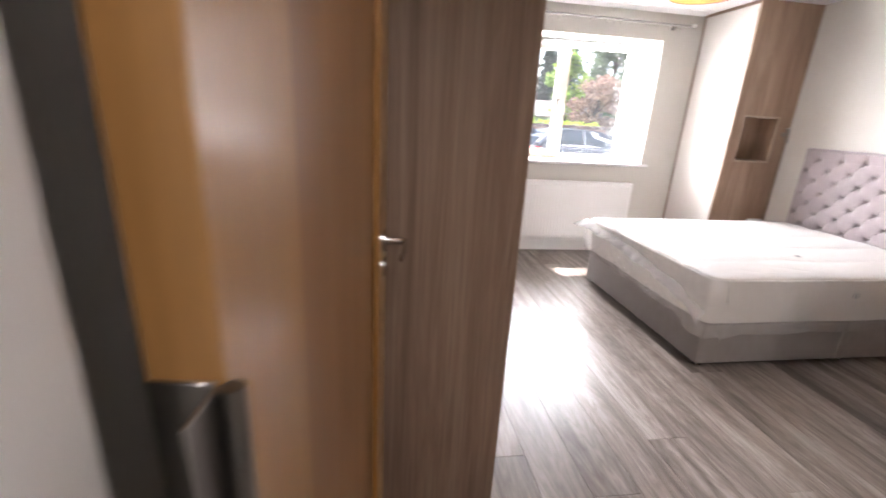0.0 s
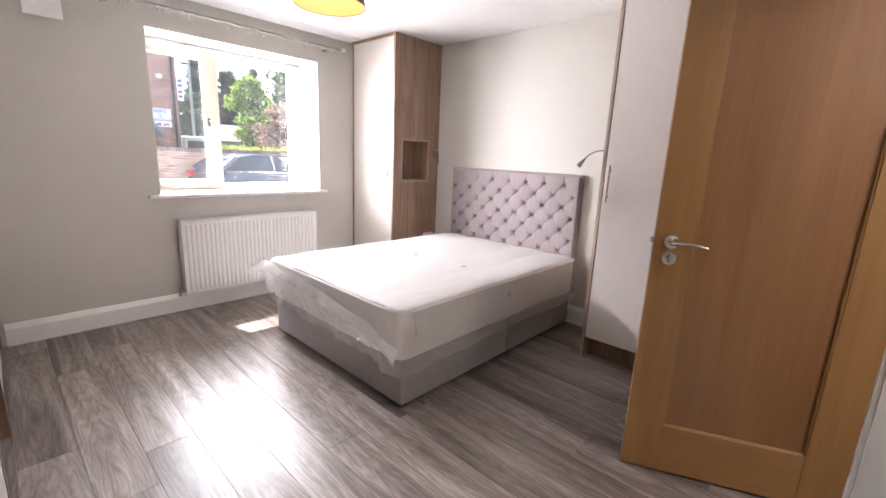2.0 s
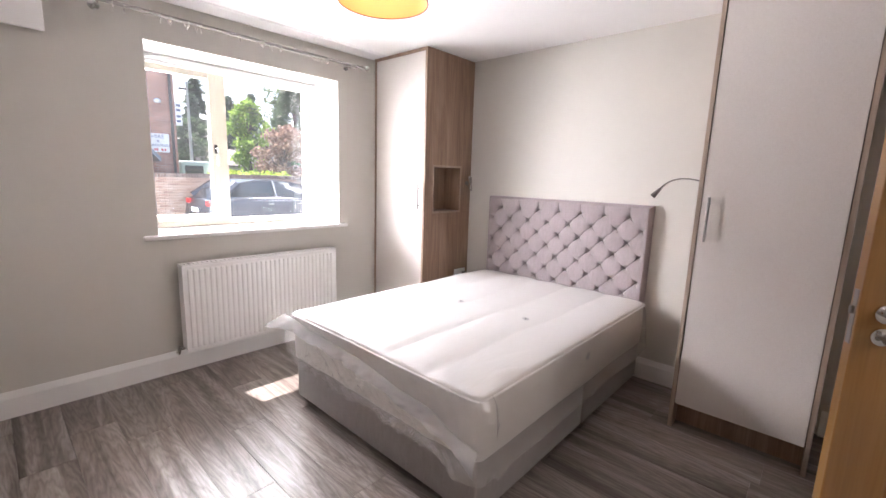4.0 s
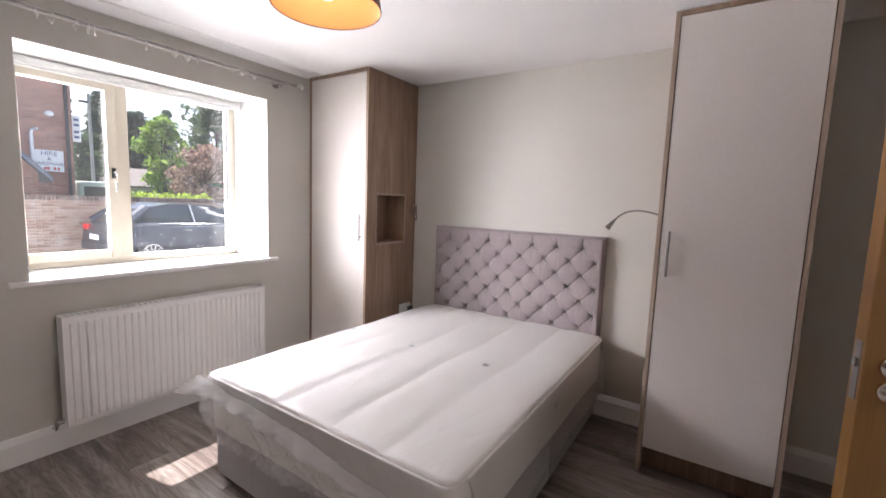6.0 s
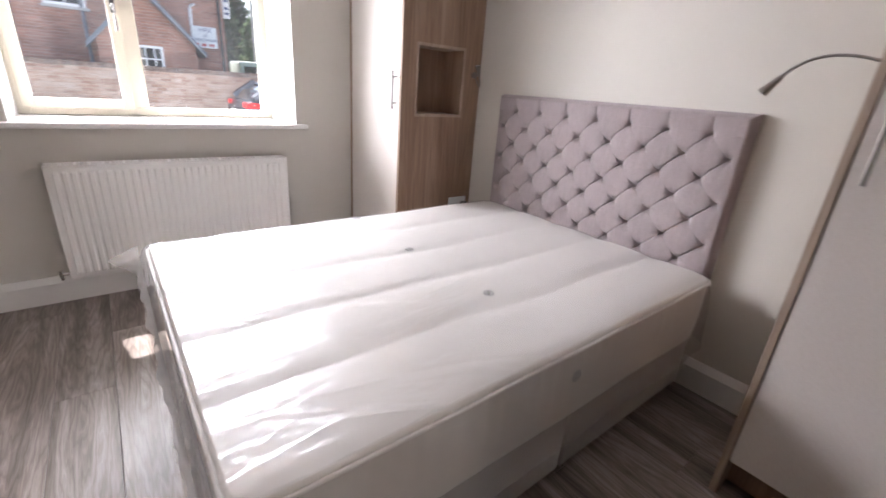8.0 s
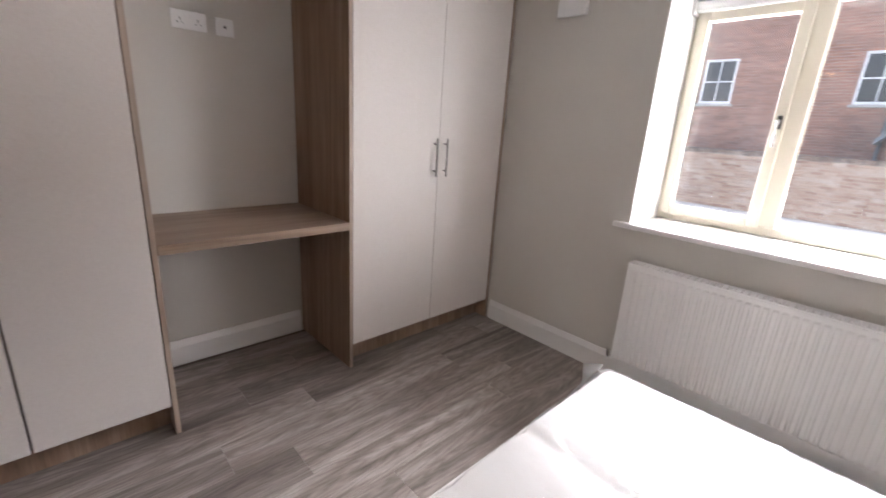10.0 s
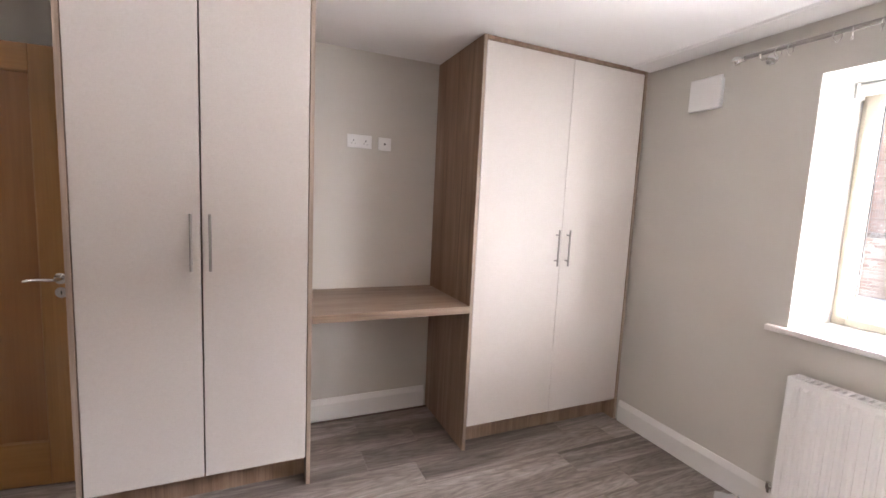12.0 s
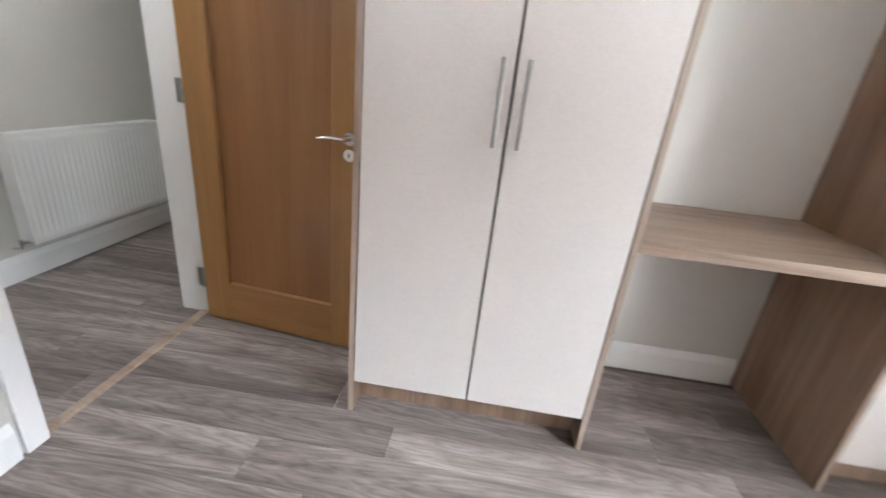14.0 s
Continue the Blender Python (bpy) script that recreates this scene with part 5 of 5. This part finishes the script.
def lettering(text, size, x, z, y, material, parent, label):
    cu = bpy.data.curves.new("lettering", "FONT")
    cu.body, cu.size, cu.align_x, cu.extrude = text, size, "CENTER", 0.002
    tmp = new("lettering_curve", cu)
    me = bpy.data.meshes.new_from_object(tmp.evaluated_get(bpy.context.evaluated_depsgraph_get()))
    bpy.data.objects.remove(tmp)
    me.materials.clear()
    me.materials.append(material)
    me.transform(pose(x, y, z, 90, 0, 0))
    me.transform(Matrix.Translation(-ORIGIN[parent.name]))
    ob = new("lettering", me)
    ob.parent = parent
    return tagged(ob, label)


lettering("HIRE", 0.17, 4.53, 2.27, BY - 0.123, BLUEINK, sign, "blue-grey word HIRE")
lettering("&", 0.13, 4.53, 2.14, BY - 0.123, BLUEINK, sign, "blue-grey ampersand")
lettering("HARDWARE", 0.125, 4.53, 2.01, BY - 0.123, BLUEINK, sign, "blue-grey word HARDWARE")
for x in (4.28, 4.41, 4.47, 4.61, 4.69):
    part("number_bar", box(x, x + 0.05, BY - 0.124, BY - 0.1195, 1.88, 1.955), REDINK, sign, "red bar of unreadable number")
ps = thing("projecting_sign", (5.4, 17.2, 2.7), "narrow white projecting sign on the building corner", "sign")
part("board", box(5.14, 5.34, 17.16, 17.2, 2.75, 3.5, 0.004), WHITEM, ps)
for z in (2.85, 3.0, 3.2, 3.35):
    part("mark", box(5.18, 5.30, 17.155, 17.159, z, z + 0.07), BLUEINK, ps)
part("arm", rod((5.09, 17.18, 3.45), (5.16, 17.18, 3.45), 0.015, 8), DARK, ps)


# ---- parked car ----
def car(x, y, z):
    """Hatchback facing +x, its rear at x, its near side at y."""
    ob = thing("car", (x + 2.2, y + 0.9, z), "charcoal hatchback standing at the kerb", "car")

    def shell(side, y0, y1, inset):
        own = bmesh.new()
        a = [own.verts.new((x + px, y0 + (inset if pz > 0.95 else 0.03 if pz < 0.45 else 0.0), z + pz)) for px, pz in side]
        c = [own.verts.new((x + px, y1 - (inset if pz > 0.95 else 0.03 if pz < 0.45 else 0.0), z + pz)) for px, pz in side]
        n = len(side)
        for i in range(n):
            own.faces.new((a[i], a[(i + 1) % n], c[(i + 1) % n], c[i]))
        own.faces.new(a[::-1])
        own.faces.new(c)
        bmesh.ops.triangulate(own, faces=[f for f in own.faces if len(f.verts) > 4])
        return own

    def arch(cx, r, n=9):
        return [(cx + r * math.cos(math.pi * i / n), 0.3 + r * math.sin(math.pi * i / n)) for i in range(n + 1)]
    low = [(0.10, 0.30)] + [(px, pz) for px, pz in arch(0.80, 0.36)[::-1]] + [(px, pz) for px, pz in arch(3.45, 0.36)[::-1]] + [(4.22, 0.28), (4.34, 0.42), (4.32, 0.6), (4.2, 0.72), (3.95, 0.82), (3.3, 0.94), (1.8, 0.97), (0.25, 1.0), (0.08, 0.93), (0.02, 0.75), (0.0, 0.5)]
    shape = shell(low, y, y + 1.8, 0.05)
    bmesh.ops.bevel(shape, geom=[e for e in shape.edges if abs(e.verts[0].co.y - e.verts[1].co.y) < 0.06 and len(e.link_faces) == 2 and e.calc_face_angle(0) > 0.9], offset=0.04, segments=3, affect="EDGES", profile=0.5)
    body = part("body", shape, CARP, ob, smooth=True)
    for yy in (y - 0.004, y + 1.798):
        part("window_trim", tube([(x + 3.3, yy + 0.01, z + 0.955), (x + 1.8, yy + 0.004, z + 0.985), (x + 0.3, yy + 0.006, z + 1.015)], 0.012, 6), CHROME, ob, "bright belt-line trim")
        part("sill_trim", box(x + 1.2, x + 3.05, yy, yy + 0.006, z + 0.27, z + 0.33), DARK, ob)
    roof = [(0.16, 0.97), (3.35, 0.92), (2.95, 1.14), (2.55, 1.33), (2.2, 1.42), (1.7, 1.46), (1.2, 1.45), (0.75, 1.36), (0.4, 1.2)]
    part("cabin", shell(roof, y + 0.02, y + 1.78, 0.16), CARG, ob, "dark tinted windows")
    part("roof", shell([(0.62, 1.325), (0.75, 1.375), (1.2, 1.465), (1.7, 1.475), (2.2, 1.435), (2.5, 1.355), (2.2, 1.40), (1.2, 1.43)], y + 0.16, y + 1.64, 0.0), CARP, ob)
    for px, pz, qx, qz, w in ((3.30, 0.93, 2.5, 1.34, 0.035), (1.75, 0.95, 1.68, 1.45, 0.03), (0.22, 0.98, 0.72, 1.36, 0.11)):
        for s in (0, 1):
            ya, yb = (y + 0.015, y + 0.155) if s == 0 else (y + 1.785, y + 1.645)
            part("pillar", rod((x + px, ya, z + pz), (x + qx, yb, z + qz), w, 8), CARP, ob)
    for px in (0.80, 3.45):
        for s, yy in ((-1, y + 0.02), (1, y + 1.78)):
            ty = rod((x + px, yy, z + 0.32), (x + px, yy - s * 0.2, z + 0.32), 0.32, 28)
            wh = part("wheel", ty, RUBBER, ob, smooth=True)
            rm = ring((x + px, yy + s * 0.004, z + 0.32), (0, 1, 0), 0.205, 0.014, 28, 6)
            for i in range(10):
                an = i * math.tau / 10
                rod((x + px, yy + s * 0.006, z + 0.32), (x + px + 0.2 * math.cos(an), yy + s * 0.006, z + 0.32 + 0.2 * math.sin(an)), 0.012, 6, bm=rm)
            ball((x + px, yy + s * 0.006, z + 0.32), 0.035, rm, 10, 6)
            part("rim", rm, CHROME, wh, "silver alloy rim", smooth=True)
    for s, yy in ((0, y - 0.004), (1, y + 1.5)):
        part("tail_light", box(x + 0.03, x + 0.34, yy, yy + 0.304, z + 0.80, z + 0.93, 0.02, 2), REDL, ob, "red tail light")
    for yy in (y + 0.06, y + 1.44):
        part("headlight", box(x + 4.08, x + 4.3, yy, yy + 0.3, z + 0.62, z + 0.72, 0.02, 2), WHITEPL, ob)
    part("bumper", box(x - 0.03, x + 0.14, y + 0.03, y + 1.77, z + 0.34, z + 0.55, 0.03, 2), CARP, ob)
    part("number_plate", box(x - 0.036, x - 0.031, y + 0.64, y + 1.16, z + 0.62, z + 0.73), WHITEM, ob)
    for yy in (y - 0.13, y + 1.8):
        part("door_mirror", box(x + 2.86, x + 2.98, yy, yy + 0.13, z + 0.95, z + 1.07, 0.03, 2), CARP, ob)
    for px in (1.5, 2.35):
        part("door_handle", box(x + px, x + px + 0.16, y - 0.014, y, z + 0.82, z + 0.845, 0.004), CHROME, ob)
    return ob


car(4.3, 12.1, GZ - 0.035)

van = thing("van", (8.0, 24.5, GZ), "pale green van behind the brick wall", "van")
part("body", box(7.0, 8.5, 23.6, 25.4, GZ + 0.3, 1.72, 0.12, 3), paint("pale_van_paint", (0.5, 0.58, 0.5), 0.35, 0.05, 0.05), van, smooth=True)
part("side_window", box(7.2, 8.0, 23.59, 23.62, 1.05, 1.5, 0.008), CARG, van)
for x in (7.35, 8.1):
    part("wheel", rod((x, 23.62, GZ + 0.28), (x, 23.85, GZ + 0.28), 0.33, 20), RUBBER, van)

hedge_rng = random.Random(5)


def leaf_cloud(bm, centre, radii, count, size, rg, shell=0.45):
    for _ in range(count):
        d = Vector((rg.gauss(0, 1), rg.gauss(0, 1), rg.gauss(0, 1))).normalized()
        rr = shell + (1 - shell) * rg.random() ** 0.6
        p = Vector(centre) + Vector((d.x * radii[0], d.y * radii[1], d.z * radii[2])) * rr
        u = Vector((rg.gauss(0, 1), rg.gauss(0, 1), rg.gauss(0, 1))).normalized()
        v = u.cross(Vector((rg.gauss(0, 1), rg.gauss(0, 1), rg.gauss(0, 1)))).normalized()
        s = size * rg.uniform(0.6, 1.4)
        vs = [bm.verts.new(p + a) for a in (-u * s, v * s * 0.5, u * s, -v * s * 0.5)]
        bm.faces.new(vs)


hd = thing("hedge", (9.0, 22, GZ), "bright yellow-green clipped hedge behind the wall", "hedge")
bm = bmesh.new()
for i in range(9):
    leaf_cloud(bm, (7.9 + i * 0.42, 22 + hedge_rng.uniform(-0.1, 0.1), 0.55), (0.5, 0.5, 0.85), 260, 0.09, hedge_rng, 0.7)
part("foliage", bm, leaf_mat("lime_hedge_leaves", (0.25, 0.36, 0.04), (0.5, 0.6, 0.1)), hd, recalc=False)
part("stems", box(7.7, 11.4, 21.8, 22.2, GZ - 0.05, 0.7), BARK, hd)

bung = thing("bungalow", (19.0, 42, GZ), "low pale bungalow with grey roof beyond the wall", "house")
part("wall", box(14.8, 23.5, 40, 46, GZ - 0.05, 1.75), RENDERW, bung)
part("roof", extrude_profile([(39.5, 1.65), (39.5, 1.75), (43, 3.25), (46.5, 1.75), (46.5, 1.65)], "x", 14.3, 24.0), paint("brown_grey_roof_tiles", (0.22, 0.19, 0.17), 0.8, 0.2, 0.3), bung, "brown-grey tiled roof")
for x in (15.4, 17.2, 19.0, 20.8, 22.4):
    w = part("window", box(x, x + 1.0, 39.95, 40.02, 0.5, 1.45), WHITEM, bung)
    part("pane", box(x + 0.08, x + 0.92, 39.94, 39.949, 0.58, 1.37), CARG, w)


def conifer(x, y, h, seed):
    rg = random.Random(seed)
    ob = thing("conifer_tree", (x, y, GZ), "tall dark green conifer with ragged outline", "tree", "far conifers")
    part("trunk", tube([(x, y, GZ - 0.05), (x + 0.1, y, GZ + h * 0.5), (x, y, GZ + h * 0.98)], 0.24, 8, taper=lambda f: 1.05 - f), BARK, ob)
    bm = bmesh.new()
    lv = int(h * 2.6)
    for i in range(lv):
        f = i / lv
        z = GZ + h * (0.16 + 0.84 * f)
        reach = (0.24 * h * (1 - f) ** 0.8 + 0.2) * rg.uniform(0.55, 1.1)
        for k in range(6):
            a = rg.uniform(0, math.tau)
            rr = reach * rg.uniform(0.5, 1.0)
            for s in range(1, 5):
                q = s / 4
                leaf_cloud(bm, (x + math.cos(a) * rr * q, y + math.sin(a) * rr * q, z - 0.25 * rr * q), (0.32, 0.32, 0.2), 7, 0.2, rg, 0.2)
    part("crown", bm, PINE, ob, recalc=False)
    return ob


def broadleaf(name, x, y, h, r, mat, label, seed, clumps=42, per=55, size=0.2, low=0.3):
    rg = random.Random(seed)
    ob = thing(name, (x, y, GZ), label, "tree")
    part("trunk", tube([(x, y, GZ - 0.05), (x + 0.12, y, GZ + h * 0.25), (x + 0.05, y + 0.1, GZ + h * 0.6), (x, y, GZ + h * 0.85)], 0.05 * h * 0.5, 10, taper=lambda f: 1.05 - 0.85 * f), BARK, ob)
    bm = bmesh.new()
    lm = bmesh.new()
    for i in range(clumps):
        a, f = rg.uniform(0, math.tau), rg.random()
        zz = low + (0.96 - low) * f
        rad = r * math.sin(math.pi * min(0.97, 0.18 + 0.8 * f)) ** 0.7 * rg.uniform(0.35, 1.0)
        c = (x + rad * math.cos(a), y + rad * math.sin(a), GZ + h * zz)
        leaf_cloud(bm, c, (r * 0.3, r * 0.3, h * 0.075), per, size, rg, 0.25)
        if i % 4 == 0:
            tube([(x, y, GZ + h * max(0.2, zz - 0.25)), ((x + c[0]) / 2, (y + c[1]) / 2, GZ + h * (zz - 0.08)), c], 0.05, 6, lm, taper=lambda f: 1.1 - 0.8 * f)
    part("limbs", lm, BARK, ob)
    part("crown", bm, mat, ob, recalc=False)
    return ob


for i, (x, y, h) in enumerate(((11.8, 48, 9.5), (13.8, 51, 11.0), (15.6, 49, 9.0), (17.0, 52, 11.5), (18.9, 50, 9.5), (20.6, 53, 10.0), (9.5, 50, 10.0), (22.8, 52, 10.5), (25.0, 50, 9.0), (27.0, 53, 11.0))):
    conifer(x, y, h, 20 + i)
broadleaf("green_tree", 14.6, 34, 6.9, 1.7, LEAFG, "bright fresh green broadleaf tree", 3, 46, 60, 0.17, 0.2)
broadleaf("copper_tree", 15.4, 30, 4.9, 2.2, LEAFP, "copper-leaved ornamental tree beyond the wall", 4, 60, 60, 0.14, 0.22)
broadleaf("tall_tree", 22.2, 41, 11.2, 3.3, LEAFD, "tall deep green tree rising behind the others", 6, 80, 60, 0.24, 0.2)
broadleaf("garden_tree", 12.0, 38, 5.5, 1.7, LEAFD, "small deep green garden tree", 8, 40, 55, 0.17, 0.15)
tp = thing("utility_pole", (9.8, 31, GZ), "grey timber utility pole with cables", "utility pole")
part("pole", rod((9.8, 31, GZ - 0.05), (9.75, 31, 6.6), 0.1, 12, 0.075), CONC, tp, smooth=True)
part("crossarm", box(9.3, 10.25, 30.95, 31.05, 6.1, 6.2), BARK, tp)
for z in (5.7, 6.0, 6.2):
    pts = [(9.8 + 26 * t, 31 + 2 * t, z - 3.2 * t * (1 - t)) for t in (i / 14 for i in range(15))]
    part("cable", tube(pts, 0.014, 5), DARK, tp)
# ---- floor planks ----
PW, PL = 0.192, 1.285
plank_cache = {}


def plank_mesh(w, l):
    key = (round(w, 3), round(l, 3))
    if key not in plank_cache:
        e, g, t = 0.0012, 0.0003, 0.009
        x0, x1, y0, y1 = g, w - g, g, l - g
        vs = [(x0, y0, -t), (x1, y0, -t), (x1, y1, -t), (x0, y1, -t), (x0, y0, -e), (x1, y0, -e), (x1, y1, -e), (x0, y1, -e),
              (x0 + e, y0 + e, 0), (x1 - e, y0 + e, 0), (x1 - e, y1 - e, 0), (x0 + e, y1 - e, 0)]
        fs = [(8, 9, 10, 11)] + [(a, (a + 1) % 4, 4 + (a + 1) % 4, 4 + a) for a in range(4)] + [(4 + a, 4 + (a + 1) % 4, 8 + (a + 1) % 4, 8 + a) for a in range(4)]
        me = bpy.data.meshes.new("plank")
        me.from_pydata(vs, [], fs)
        me.materials.append(FLOORW)
        plank_cache[key] = me
    return plank_cache[key]


rng = random.Random(11)
row, x = 0, -1.745
while x < XE - 0.002:
    w = min(PW, XE - x)
    lo = -1.05 if x < 1.3 else YS - 0.12
    hi = YN if x > XW - 0.15 else YT + 0.04
    y = lo - rng.choice((0.2, 0.45, 0.7, 0.95)) - rng.uniform(0, 0.12)
    while y < hi:
        a, c = max(y, lo), min(y + PL, hi)
        if c - a > 0.03:
            p = new("plank", plank_mesh(w, c - a))
            p.parent = floor
            p.location = (x, a, 0)
        y += PL
    x += PW

# ---- boundary wall bricks ----
def brick_data(name, sx, sy, sz, material):
    """A brick with softened front edges; its corner at the origin, its face towards -y."""
    e = 0.008
    vs = [(0, e, 0), (sx, e, 0), (sx, e, sz), (0, e, sz), (e, 0, e), (sx - e, 0, e), (sx - e, 0, sz - e), (e, 0, sz - e), (0, sy, 0), (sx, sy, 0), (sx, sy, sz), (0, sy, sz)]
    fs = [(4, 5, 6, 7)] + [(a, (a + 1) % 4, 4 + (a + 1) % 4, 4 + a) for a in range(4)] + [(8 + a, 8 + (a + 1) % 4, (a + 1) % 4, a) for a in range(4)]
    me = bpy.data.meshes.new(name)
    me.from_pydata(vs, [], fs)
    me.materials.append(material)
    return me, vs, fs


brick_rng = random.Random(23)
brick_me, brick_vs, brick_fs = brick_data("brick", 0.215, 0.05, 0.065, OLDBRICK)
cope_me, cope_vs, cope_fs = brick_data("coping_brick", 0.068, 0.10, 0.112, COPEBRICK)
rest_vs, rest_fs = [], []
for r in range(19):
    z = 1.10 - 0.075 * (r + 1) + 0.005
    x = -13.9 + (0.1125 if r % 2 else 0.0)
    while x + 0.215 < 8.1:
        y = 14.499 + brick_rng.uniform(-0.006, 0.004)
        if 2.4 < x < 5.9 and r < 17:
            p = new("brick", brick_me)
            p.parent = bw
            p.location = Vector((x, y, z)) - ORIGIN[bw.name]
        else:
            k = len(rest_vs)
            rest_vs += [(x + a, y + c, z + d) for a, c, d in brick_vs]
            rest_fs += [tuple(k + i for i in f) for f in brick_fs]
        x += 0.225


def brick_rest(name, vs, fs, material):
    me = bpy.data.meshes.new(name)
    me.from_pydata([Vector(v) - ORIGIN[bw.name] for v in vs], [], fs)
    me.materials.append(material)
    ob = new(name, me)
    ob.parent = bw
    return tagged(ob, kind="stuff")


brick_rest("brickwork", rest_vs, rest_fs, OLDBRICK)
rest_vs, rest_fs = [], []
x = -13.95
while x < 8.04:
    y, dz = 14.478 + brick_rng.uniform(-0.008, 0.008), brick_rng.uniform(-0.01, 0.006)
    k = len(rest_vs)
    rest_vs += [(x + a, y + c * 3.2, 1.104 + dz + d) for a, c, d in cope_vs]
    rest_fs += [tuple(k + i for i in f) for f in cope_fs]
    x += 0.0755
brick_rest("coping", rest_vs, rest_fs, COPEBRICK)
